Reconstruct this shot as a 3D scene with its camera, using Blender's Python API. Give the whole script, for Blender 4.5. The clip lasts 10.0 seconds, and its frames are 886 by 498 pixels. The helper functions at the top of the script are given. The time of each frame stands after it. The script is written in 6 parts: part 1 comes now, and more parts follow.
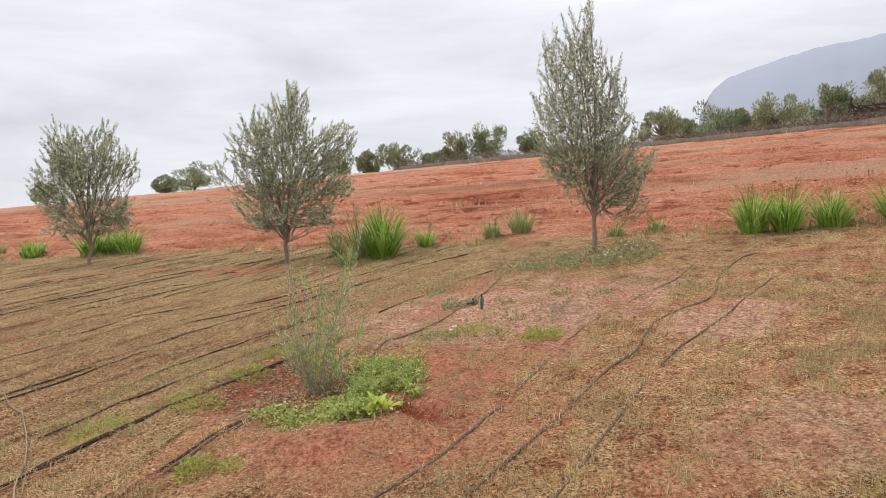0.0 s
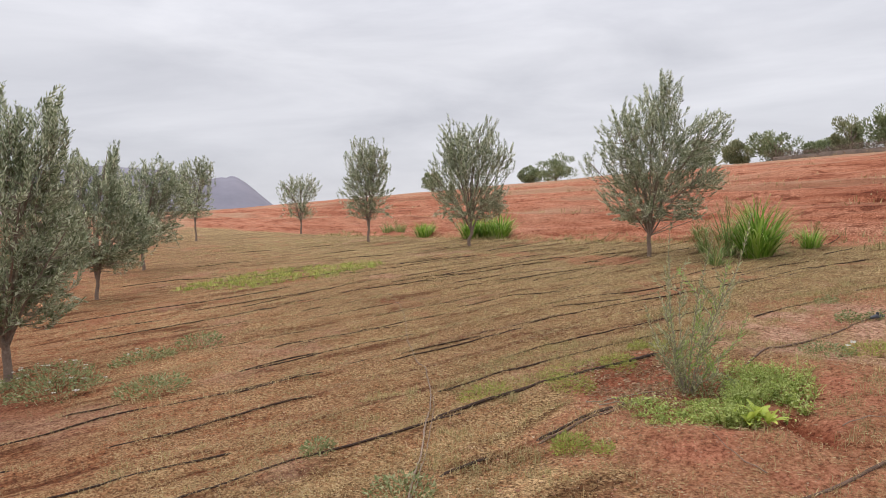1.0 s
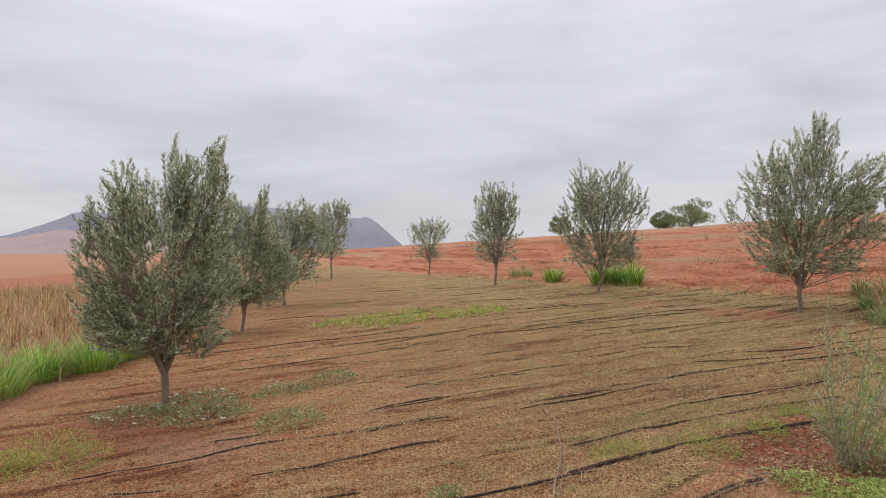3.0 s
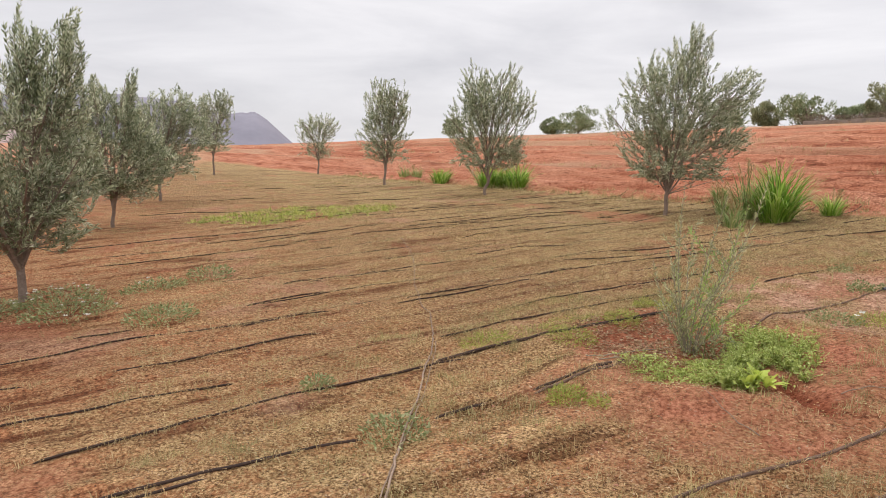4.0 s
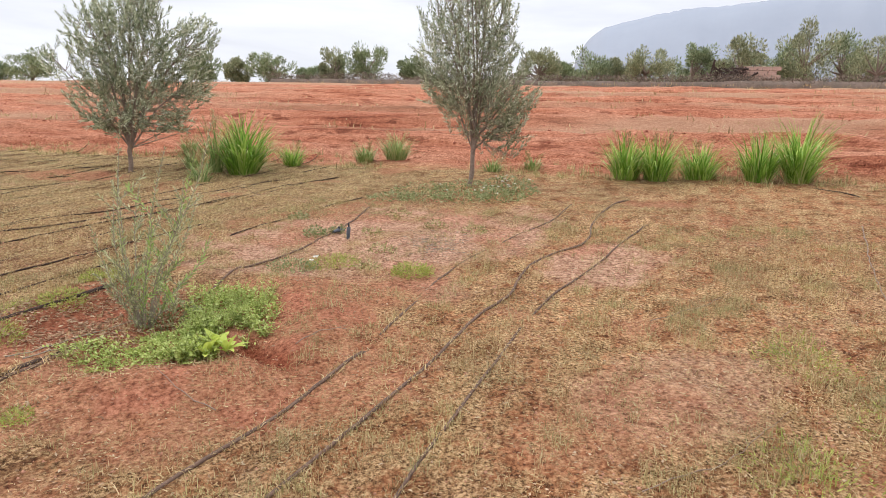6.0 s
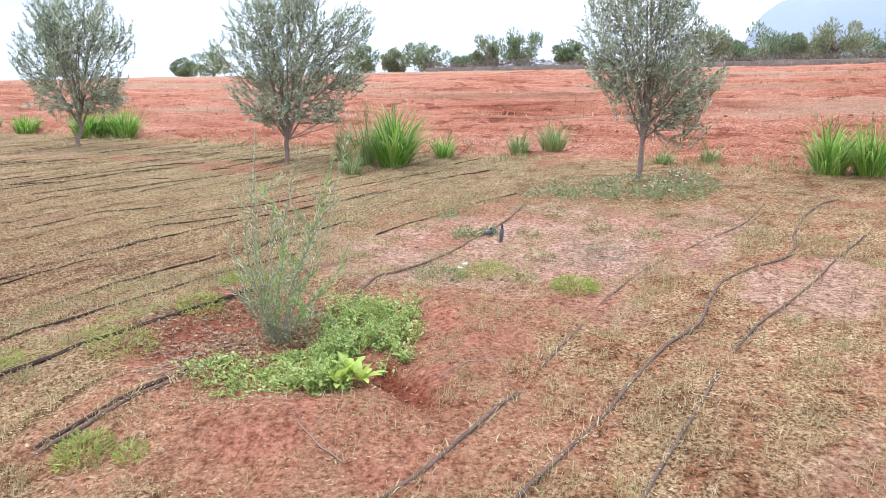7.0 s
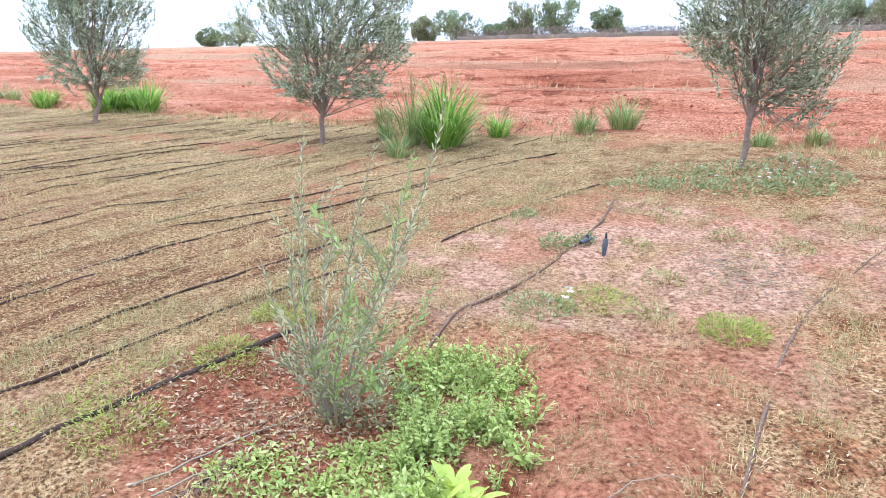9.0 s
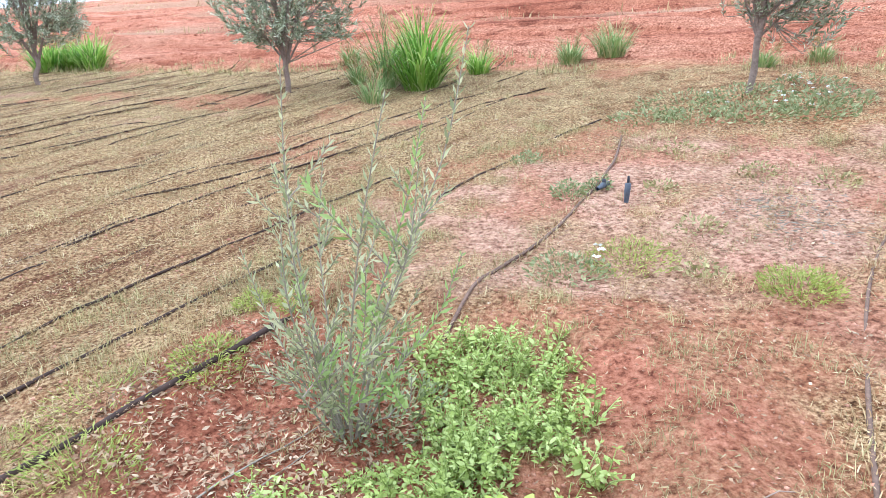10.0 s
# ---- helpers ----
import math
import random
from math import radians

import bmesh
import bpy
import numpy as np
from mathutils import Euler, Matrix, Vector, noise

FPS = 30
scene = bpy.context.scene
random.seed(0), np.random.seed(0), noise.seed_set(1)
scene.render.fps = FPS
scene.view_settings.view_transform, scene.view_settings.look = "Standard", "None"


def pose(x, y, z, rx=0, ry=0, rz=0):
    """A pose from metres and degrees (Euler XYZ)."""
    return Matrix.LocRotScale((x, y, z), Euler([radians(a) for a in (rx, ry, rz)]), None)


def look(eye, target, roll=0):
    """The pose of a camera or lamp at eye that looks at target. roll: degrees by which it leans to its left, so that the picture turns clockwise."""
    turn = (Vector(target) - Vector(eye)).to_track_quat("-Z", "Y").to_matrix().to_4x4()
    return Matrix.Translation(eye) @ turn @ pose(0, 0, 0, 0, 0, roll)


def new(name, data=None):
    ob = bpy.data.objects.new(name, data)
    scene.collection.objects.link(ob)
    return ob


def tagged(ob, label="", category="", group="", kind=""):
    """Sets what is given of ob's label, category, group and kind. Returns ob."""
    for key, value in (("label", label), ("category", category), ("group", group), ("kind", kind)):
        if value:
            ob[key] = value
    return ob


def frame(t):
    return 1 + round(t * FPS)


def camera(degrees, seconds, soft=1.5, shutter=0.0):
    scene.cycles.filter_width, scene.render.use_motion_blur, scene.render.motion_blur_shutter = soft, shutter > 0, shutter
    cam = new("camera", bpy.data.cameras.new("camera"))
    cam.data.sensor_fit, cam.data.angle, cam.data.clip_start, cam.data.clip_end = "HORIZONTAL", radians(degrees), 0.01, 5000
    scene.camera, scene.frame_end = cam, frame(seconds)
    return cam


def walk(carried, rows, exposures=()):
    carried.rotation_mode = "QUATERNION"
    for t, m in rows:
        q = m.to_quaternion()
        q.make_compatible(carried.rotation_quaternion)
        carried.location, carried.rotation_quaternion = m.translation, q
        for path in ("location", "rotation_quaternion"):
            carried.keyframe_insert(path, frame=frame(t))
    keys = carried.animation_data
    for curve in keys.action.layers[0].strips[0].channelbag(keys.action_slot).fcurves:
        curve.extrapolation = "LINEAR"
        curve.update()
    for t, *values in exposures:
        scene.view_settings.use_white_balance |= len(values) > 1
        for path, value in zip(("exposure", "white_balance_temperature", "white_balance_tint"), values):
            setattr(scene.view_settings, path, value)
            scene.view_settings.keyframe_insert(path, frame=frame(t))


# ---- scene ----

# ================= camera =================
cam = camera(66.8, 10.0, soft=0.6)
PATH = [
    (0, 0.000, 0.000, 1.550, 86.61, 2.60, -0.94),
    (0.5, -0.101, -0.068, 1.563, 86.56, 1.67, 10.99),
    (1, -0.150, -0.089, 1.561, 86.75, 0.78, 28.54),
    (1.5, -0.195, -0.093, 1.556, 85.40, -0.42, 33.36),
    (2, -0.197, -0.084, 1.563, 86.84, 0.01, 35.15),
    (2.2, -0.195, -0.140, 1.594, 91.41, 1.45, 38.33),
    (3.3, -0.196, -0.111, 1.588, 89.53, -1.94, 39.29),
    (3.5, -0.194, -0.109, 1.580, 88.44, -2.56, 39.02),
    (4, -0.119, -0.040, 1.548, 82.26, -2.30, 30.20),
    (4.1, -0.085, -0.073, 1.527, 83.57, -3.17, 22.38),
    (4.5, 0.066, -0.025, 1.540, 86.58, -1.99, 3.06),
    (5, 0.180, 0.094, 1.519, 88.08, -0.65, -22.85),
    (5.5, 0.112, 0.289, 1.540, 88.87, -1.16, -22.36),
    (6, 0.047, 0.499, 1.511, 80.44, -2.78, -11.47),
    (6.2, 0.084, 0.585, 1.522, 79.76, -2.13, -7.84),
    (7.3, 0.004, 1.303, 1.535, 78.32, -2.20, 2.11),
    (7.5, -0.056, 1.372, 1.565, 78.02, -3.57, -0.28),
    (8, -0.123, 1.650, 1.549, 77.30, 0.47, 0.18),
    (8.5, -0.163, 1.995, 1.577, 73.12, -1.03, 4.68),
    (9, -0.340, 2.210, 1.562, 76.36, -1.88, 3.34),
    (9.5, -0.460, 2.455, 1.554, 73.84, -3.10, -3.72),
    (10, -0.519, 2.701, 1.525, 71.46, 1.23, 0.07),
]
walk(cam, [(t, pose(x, y, z, rx, ry, rz)) for t, x, y, z, rx, ry, rz in PATH],
     exposures=[(0.0, -0.06, 6500, 10), (0.5, -0.09, 6500, 10), (1.0, -0.24, 6500, 10), (1.5, -0.1, 6500, 10), (2.0, -0.06, 6620, 10), (2.2, -0.1, 6560, 10), (3.3, -0.42, 6500, 10), (3.5, -0.42, 6500, 10), (4.0, -0.06, 6750, 10), (4.5, 0.05, 6500, 10), (5.0, -0.06, 6500, 10), (5.5, -0.08, 6500, 10), (6.0, 0.15, 6400, 9), (6.2, 0.23, 6300, 9), (7.3, 0.65, 5200, 7), (8.0, 0.74, 5200, 7), (10.0, 0.84, 5150, 5)])

# ================= sky and sun =================
SUN_EL, SUN_AZ = radians(48), radians(-60)
world = bpy.data.worlds.new("overcast_sky")
scene.world = world
world.use_nodes = True
wn, wl = world.node_tree.nodes, world.node_tree.links
wn.clear()
w_out = wn.new("ShaderNodeOutputWorld")
w_sky = wn.new("ShaderNodeTexSky")
w_sky.sky_type, w_sky.sun_disc = "NISHITA", False
w_sky.sun_elevation, w_sky.sun_rotation = SUN_EL, -SUN_AZ
w_blue = wn.new("ShaderNodeBackground")
w_blue.inputs["Strength"].default_value = 0.12
wl.new(w_sky.outputs[0], w_blue.inputs["Color"])
w_co = wn.new("ShaderNodeTexCoord")
w_map = wn.new("ShaderNodeMapping")
w_map.inputs["Scale"].default_value = (1.5, 1.5, 7.0)
wl.new(w_co.outputs["Generated"], w_map.inputs["Vector"])
w_noise = wn.new("ShaderNodeTexNoise")
w_noise.inputs["Scale"].default_value = 1.6
w_noise.inputs["Detail"].default_value = 7.0
w_noise.inputs["Roughness"].default_value = 0.55
w_noise.inputs["Distortion"].default_value = 0.4
wl.new(w_map.outputs[0], w_noise.inputs["Vector"])
w_ramp = wn.new("ShaderNodeValToRGB")
w_ramp.color_ramp.elements[0].position, w_ramp.color_ramp.elements[0].color = 0.33, (0.74, 0.745, 0.81, 1)
w_ramp.color_ramp.elements[1].position, w_ramp.color_ramp.elements[1].color = 0.68, (1.0, 1.0, 1.06, 1)
wl.new(w_noise.outputs["Fac"], w_ramp.inputs["Fac"])
w_cloud = wn.new("ShaderNodeBackground")
# An overcast dome is about three times as bright overhead as at the horizon.
w_sep = wn.new("ShaderNodeSeparateXYZ")
wl.new(w_co.outputs["Generated"], w_sep.inputs[0])
w_dome = wn.new("ShaderNodeMapRange")
w_dome.inputs["From Min"].default_value, w_dome.inputs["From Max"].default_value = 0.22, 1.0
w_dome.inputs["To Min"].default_value, w_dome.inputs["To Max"].default_value = 1.0, 2.7
wl.new(w_sep.outputs["Z"], w_dome.inputs["Value"])
wl.new(w_dome.outputs[0], w_cloud.inputs["Strength"])
wl.new(w_ramp.outputs["Color"], w_cloud.inputs["Color"])
w_mix = wn.new("ShaderNodeMixShader")
w_mix.inputs[0].default_value = 0.93
wl.new(w_blue.outputs[0], w_mix.inputs[1])
wl.new(w_cloud.outputs[0], w_mix.inputs[2])
wl.new(w_mix.outputs[0], w_out.inputs["Surface"])

sun_data = bpy.data.lights.new("sun", "SUN")
sun_data.energy, sun_data.angle, sun_data.color = 1.4, radians(25), (1.0, 0.96, 0.9)
sun = new("sun", sun_data)
sun.matrix_world = look((0, 0, 60), (60 * math.sin(SUN_AZ) * -1, -60 * math.cos(SUN_AZ), 60 - 60 * math.tan(SUN_EL)))

# ================= materials =================


def material(name):
    m = bpy.data.materials.new(name)
    m.use_nodes = True
    b = m.node_tree.nodes["Principled BSDF"]
    b.inputs["Specular IOR Level"].default_value = 0.25
    return m, m.node_tree.nodes, m.node_tree.links, b


def noise_node(n, l, scale, detail=5.0, rough=0.6, coord="Object"):
    co = n.new("ShaderNodeTexCoord")
    t = n.new("ShaderNodeTexNoise")
    t.inputs["Scale"].default_value = scale
    t.inputs["Detail"].default_value = detail
    t.inputs["Roughness"].default_value = rough
    l.new(co.outputs[coord], t.inputs["Vector"])
    return t


def ramp_node(n, l, source, stops):
    r = n.new("ShaderNodeValToRGB")
    e = r.color_ramp.elements
    while len(e) < len(stops):
        e.new(0.5)
    for k, (p, c) in zip(e, stops):
        k.position, k.color = p, (*c, 1)
    l.new(source, r.inputs["Fac"])
    return r


def mix_node(n, l, fac, a, b, mode="MIX"):
    m = n.new("ShaderNodeMix")
    m.data_type, m.blend_type = "RGBA", mode
    for value, key in ((fac, 0), (a, 6), (b, 7)):
        if isinstance(value, bpy.types.NodeSocket):
            l.new(value, m.inputs[key])
        elif isinstance(value, tuple):
            m.inputs[key].default_value = (*value, 1)
        else:
            m.inputs[key].default_value = value
    return m.outputs[2]


def bump_node(n, l, b, height, strength, distance):
    k = n.new("ShaderNodeBump")
    k.inputs["Strength"].default_value, k.inputs["Distance"].default_value = strength, distance
    l.new(height, k.inputs["Height"])
    l.new(k.outputs[0], b.inputs["Normal"])


def plain(name, low, high, scale, rough=0.8, bump=0.3, distance=0.01, coord="Object"):
    """A grainy surface between two colours."""
    m, n, l, b = material(name)
    fine, wide = noise_node(n, l, scale, 6, 0.65, coord), noise_node(n, l, scale / 7, 3, 0.5, coord)
    mid = tuple((p + q) / 2 for p, q in zip(low, high))
    c1 = ramp_node(n, l, fine.outputs["Fac"], [(0.3, low), (0.7, high)]).outputs[0]
    c2 = ramp_node(n, l, wide.outputs["Fac"], [(0.35, low), (0.65, mid)]).outputs[0]
    l.new(mix_node(n, l, 0.4, c1, c2), b.inputs["Base Color"])
    b.inputs["Roughness"].default_value = rough
    bump_node(n, l, b, fine.outputs["Fac"], bump, distance)
    return m


def foliage(name, stops, rough=0.55, through_light=0.25):
    """Leaves and blades: each one takes its own shade."""
    m, n, l, b = material(name)
    g = n.new("ShaderNodeNewGeometry")
    c = ramp_node(n, l, g.outputs["Random Per Island"], stops).outputs[0]
    wide = noise_node(n, l, 2.5, 2)
    c = mix_node(n, l, 1.0, c, ramp_node(n, l, wide.outputs["Fac"], [(0.3, (0.75, 0.78, 0.72)), (0.7, (1.15, 1.12, 1.05))]).outputs[0], "MULTIPLY")
    l.new(c, b.inputs["Base Color"])
    b.inputs["Roughness"].default_value = rough
    t = n.new("ShaderNodeBsdfTranslucent")
    l.new(c, t.inputs["Color"])
    k = n.new("ShaderNodeMixShader")
    k.inputs[0].default_value = through_light
    l.new(b.outputs[0], k.inputs[1])
    l.new(t.outputs[0], k.inputs[2])
    l.new(k.outputs[0], n["Material Output"].inputs["Surface"])
    return m


def ground_material():
    m, n, l, b = material("field_soil")

    def zone(name):
        a = n.new("ShaderNodeAttribute")
        a.attribute_name = name
        return a.outputs["Fac"]

    fine = noise_node(n, l, 38, 8, 0.72)
    mid = noise_node(n, l, 11, 6, 0.7)
    wide = noise_node(n, l, 0.8, 4, 0.55)
    litter = noise_node(n, l, 60, 5, 0.75)
    # Trodden brown soil under cut straw.
    soil = ramp_node(n, l, fine.outputs["Fac"], [(0.39, (0.065, 0.023, 0.010)), (0.5, (0.33, 0.132, 0.057)), (0.60, (0.58, 0.305, 0.155))]).outputs[0]
    straw = ramp_node(n, l, litter.outputs["Fac"], [(0.41, (0.09, 0.047, 0.02)), (0.51, (0.44, 0.27, 0.13)), (0.59, (0.72, 0.50, 0.28))]).outputs[0]
    # Thin straw and bare earth alternate along the drip rows.
    rows_at = n.new("ShaderNodeMapping")
    rows_at.vector_type = "TEXTURE"
    rows_at.inputs["Rotation"].default_value = (0, 0, -0.586)
    rows_at.inputs["Scale"].default_value = (0.13, 0.5, 1)
    place = n.new("ShaderNodeTexCoord")
    l.new(place.outputs["Object"], rows_at.inputs["Vector"])
    row = n.new("ShaderNodeTexNoise")
    row.inputs["Scale"].default_value, row.inputs["Detail"].default_value, row.inputs["Roughness"].default_value = 1.0, 8.0, 0.72
    l.new(rows_at.outputs[0], row.inputs["Vector"])
    blend = n.new("ShaderNodeMath")
    blend.operation = "MULTIPLY_ADD"
    blend.inputs[1].default_value = 0.5
    l.new(row.outputs["Fac"], blend.inputs[0])
    half = n.new("ShaderNodeMath")
    half.operation = "MULTIPLY"
    half.inputs[1].default_value = 0.5
    l.new(mid.outputs["Fac"], half.inputs[0])
    l.new(half.outputs[0], blend.inputs[2])
    cover = ramp_node(n, l, blend.outputs[0], [(0.44, (0.05, 0.05, 0.05)), (0.53, (0.92, 0.92, 0.92))]).outputs[0]
    ground_col = mix_node(n, l, cover, soil, straw)
    # Furrow shade, painted as darker colour, and scuffed earth along the rows.
    scuff_shade = n.new("ShaderNodeTexNoise")
    scuff_shade.inputs["Scale"].default_value, scuff_shade.inputs["Detail"].default_value, scuff_shade.inputs["Roughness"].default_value = 0.8, 7.0, 0.7
    long = n.new("ShaderNodeMapping")
    long.vector_type = "TEXTURE"
    long.inputs["Rotation"].default_value = (0, 0, -0.586)
    long.inputs["Scale"].default_value = (0.15, 1.1, 1)
    l.new(place.outputs["Object"], long.inputs["Vector"])
    l.new(long.outputs[0], scuff_shade.inputs["Vector"])
    dark = ramp_node(n, l, scuff_shade.outputs["Fac"], [(0.39, (0.40, 0.33, 0.29)), (0.46, (0.98, 0.97, 0.96)), (0.62, (1.28, 1.3, 1.32))]).outputs[0]
    clump = noise_node(n, l, 4.5, 7, 0.7)
    loose = ramp_node(n, l, clump.outputs["Fac"], [(0.38, (0.62, 0.52, 0.46)), (0.48, (1.0, 0.99, 0.98)), (0.62, (1.16, 1.18, 1.18))]).outputs[0]
    dark = mix_node(n, l, zone("rows"), loose, dark)
    ground_col = mix_node(n, l, 1.0, ground_col, dark, "MULTIPLY")
    tint = ramp_node(n, l, wide.outputs["Fac"], [(0.3, (0.86, 0.82, 0.8)), (0.7, (1.1, 1.1, 1.08))]).outputs[0]
    ground_col = mix_node(n, l, 1.0, ground_col, tint, "MULTIPLY")
    # Bare red earth, fresh and dry.
    red_a = ramp_node(n, l, fine.outputs["Fac"], [(0.35, (0.15, 0.042, 0.021)), (0.5, (0.465, 0.175, 0.095)), (0.66, (0.68, 0.31, 0.185))]).outputs[0]
    red_b = ramp_node(n, l, mid.outputs["Fac"], [(0.3, (0.66, 0.62, 0.60)), (0.7, (1.16, 1.22, 1.28))]).outputs[0]
    red = mix_node(n, l, 1.0, red_a, red_b, "MULTIPLY")
    # Streaks along the plough's lines: damper earth and furrow shade, both as colour.
    lie = n.new("ShaderNodeMapping")
    lie.vector_type = "TEXTURE"
    lie.inputs["Rotation"].default_value = (0, 0, -0.511)
    lie.inputs["Scale"].default_value = (3.2, 0.3, 1)
    co = n.new("ShaderNodeTexCoord")
    l.new(co.outputs["Object"], lie.inputs["Vector"])
    streak = n.new("ShaderNodeTexNoise")
    streak.inputs["Scale"].default_value, streak.inputs["Detail"].default_value, streak.inputs["Roughness"].default_value = 1.0, 6.0, 0.68
    l.new(lie.outputs[0], streak.inputs["Vector"])
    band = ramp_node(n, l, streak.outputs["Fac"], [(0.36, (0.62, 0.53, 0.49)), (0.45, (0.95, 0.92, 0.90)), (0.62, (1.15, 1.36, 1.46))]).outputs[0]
    # Short dark flecks between turned clods: the clods' shadows, put into the colour.
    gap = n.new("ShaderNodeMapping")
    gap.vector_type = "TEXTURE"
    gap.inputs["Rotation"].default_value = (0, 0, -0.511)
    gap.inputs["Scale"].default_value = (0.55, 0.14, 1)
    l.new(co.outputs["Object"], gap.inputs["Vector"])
    clod_shade = n.new("ShaderNodeTexNoise")
    clod_shade.inputs["Scale"].default_value, clod_shade.inputs["Detail"].default_value, clod_shade.inputs["Roughness"].default_value = 1.0, 4.0, 0.6
    l.new(gap.outputs[0], clod_shade.inputs["Vector"])
    cut = ramp_node(n, l, clod_shade.outputs["Fac"], [(0.37, (0.60, 0.51, 0.48)), (0.43, (1.03, 1.03, 1.03))]).outputs[0]
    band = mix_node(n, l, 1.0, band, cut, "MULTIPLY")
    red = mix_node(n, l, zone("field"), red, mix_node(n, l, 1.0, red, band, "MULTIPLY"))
    pale = ramp_node(n, l, fine.outputs["Fac"], [(0.38, (0.19, 0.09, 0.06)), (0.5, (0.52, 0.305, 0.215)), (0.66, (0.74, 0.50, 0.375))]).outputs[0]
    green = ramp_node(n, l, litter.outputs["Fac"], [(0.42, (0.055, 0.038, 0.015)), (0.51, (0.29, 0.218, 0.096)), (0.59, (0.53, 0.415, 0.215))]).outputs[0]
    green = mix_node(n, l, 1.0, green, dark, "MULTIPLY")
    flecks = ramp_node(n, l, mid.outputs["Fac"], [(0.38, (0.70, 0.62, 0.56)), (0.52, (1.08, 1.06, 1.0)), (0.66, (1.2, 1.2, 1.15))]).outputs[0]
    pale = mix_node(n, l, 1.0, pale, flecks, "MULTIPLY")
    tan = ramp_node(n, l, fine.outputs["Fac"], [(0.32, (0.27, 0.13, 0.075)), (0.68, (0.55, 0.36, 0.23))]).outputs[0]
    c = mix_node(n, l, zone("green"), ground_col, green)
    c = mix_node(n, l, zone("pale"), c, pale)
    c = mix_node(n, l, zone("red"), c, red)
    c = mix_node(n, l, zone("tan"), c, tan)
    c = mix_node(n, l, zone("moist_shade"), c, mix_node(n, l, 1.0, red, (0.62, 0.48, 0.42), "MULTIPLY"))
    l.new(c, b.inputs["Base Color"])
    b.inputs["Roughness"].default_value = 0.95
    b.inputs["Specular IOR Level"].default_value = 0.1
    add = n.new("ShaderNodeMath")
    add.operation = "ADD"
    l.new(fine.outputs["Fac"], add.inputs[0])
    l.new(mid.outputs["Fac"], add.inputs[1])
    bump_node(n, l, b, add.outputs[0], 0.85, 0.062)
    return m


M_GROUND = ground_material()
M_BARK = plain("olive_bark", (0.14, 0.10, 0.08), (0.38, 0.29, 0.23), 45, 0.9, 0.6, 0.01)
M_TWIG = plain("olive_twig", (0.19, 0.16, 0.115), (0.40, 0.34, 0.26), 60, 0.85, 0.2, 0.004)
M_LEAF = foliage("olive_leaf", [(0.0, (0.115, 0.138, 0.078)), (0.35, (0.27, 0.31, 0.19)), (0.7, (0.49, 0.53, 0.38)), (1.0, (0.77, 0.79, 0.66))], 0.42, 0.42)
M_LEAF_YELLOW = foliage("olive_leaf_dull", [(0.0, (0.19, 0.215, 0.105)), (0.4, (0.40, 0.44, 0.24)), (1.0, (0.74, 0.755, 0.53))], 0.5, 0.42)
M_LEAF_DARK = foliage("olive_leaf_far", [(0.0, (0.12, 0.15, 0.075)), (0.6, (0.26, 0.31, 0.17)), (1.0, (0.46, 0.50, 0.32))])
M_LEAF_DUSTY = foliage("olive_leaf_far_dusty", [(0.0, (0.17, 0.18, 0.10)), (0.6, (0.32, 0.34, 0.20)), (1.0, (0.50, 0.50, 0.34))])
M_SAPLING = foliage("sapling_leaf", [(0.0, (0.23, 0.25, 0.125)), (0.5, (0.41, 0.425, 0.23)), (1.0, (0.63, 0.62, 0.40))], 0.55, 0.42)
M_SHOOT = foliage("shoot_leaf", [(0.0, (0.24, 0.34, 0.09)), (1.0, (0.46, 0.58, 0.22))], 0.5, 0.4)
M_REED = foliage("reed_blade", [(0.0, (0.11, 0.23, 0.03)), (0.45, (0.25, 0.43, 0.065)), (0.84, (0.46, 0.61, 0.15)), (1.0, (0.60, 0.55, 0.30))], 0.45, 0.38)
M_REED_PALE = foliage("tuft_blade", [(0.0, (0.17, 0.27, 0.075)), (0.6, (0.34, 0.42, 0.17)), (1.0, (0.56, 0.48, 0.27))])
M_WEED = foliage("weed_leaf", [(0.0, (0.28, 0.335, 0.075)), (0.5, (0.47, 0.545, 0.16)), (1.0, (0.68, 0.73, 0.32))], 0.6, 0.42)
M_WEED_DULL = foliage("herb_leaf", [(0.0, (0.17, 0.20, 0.075)), (0.6, (0.32, 0.345, 0.165)), (1.0, (0.48, 0.48, 0.28))])
M_LETTUCE = foliage("broad_leaf", [(0.0, (0.46, 0.56, 0.08)), (1.0, (0.66, 0.73, 0.20))], 0.5, 0.38)
M_STRAW = foliage("dry_blade", [(0.0, (0.24, 0.135, 0.062)), (0.3, (0.41, 0.275, 0.135)), (0.75, (0.51, 0.385, 0.21)), (1.0, (0.62, 0.49, 0.30))], 0.75, 0.15)
M_GRASS = foliage("greenish_blade", [(0.0, (0.20, 0.17, 0.07)), (0.5, (0.40, 0.345, 0.155)), (1.0, (0.58, 0.505, 0.27))], 0.7, 0.2)
M_LIME = foliage("lime_blade", [(0.0, (0.26, 0.30, 0.055)), (1.0, (0.51, 0.53, 0.15))], 0.6, 0.3)
M_LITTER = foliage("dead_leaf", [(0.0, (0.20, 0.10, 0.06)), (0.5, (0.40, 0.25, 0.155)), (1.0, (0.57, 0.43, 0.30))], 0.8, 0.05)
M_CLOD = plain("red_clod", (0.17, 0.045, 0.024), (0.45, 0.155, 0.095), 14, 0.95, 0.5, 0.02)
M_CRUMB = plain("soil_crumb", (0.30, 0.13, 0.075), (0.58, 0.31, 0.20), 30, 0.95, 0.4, 0.01)
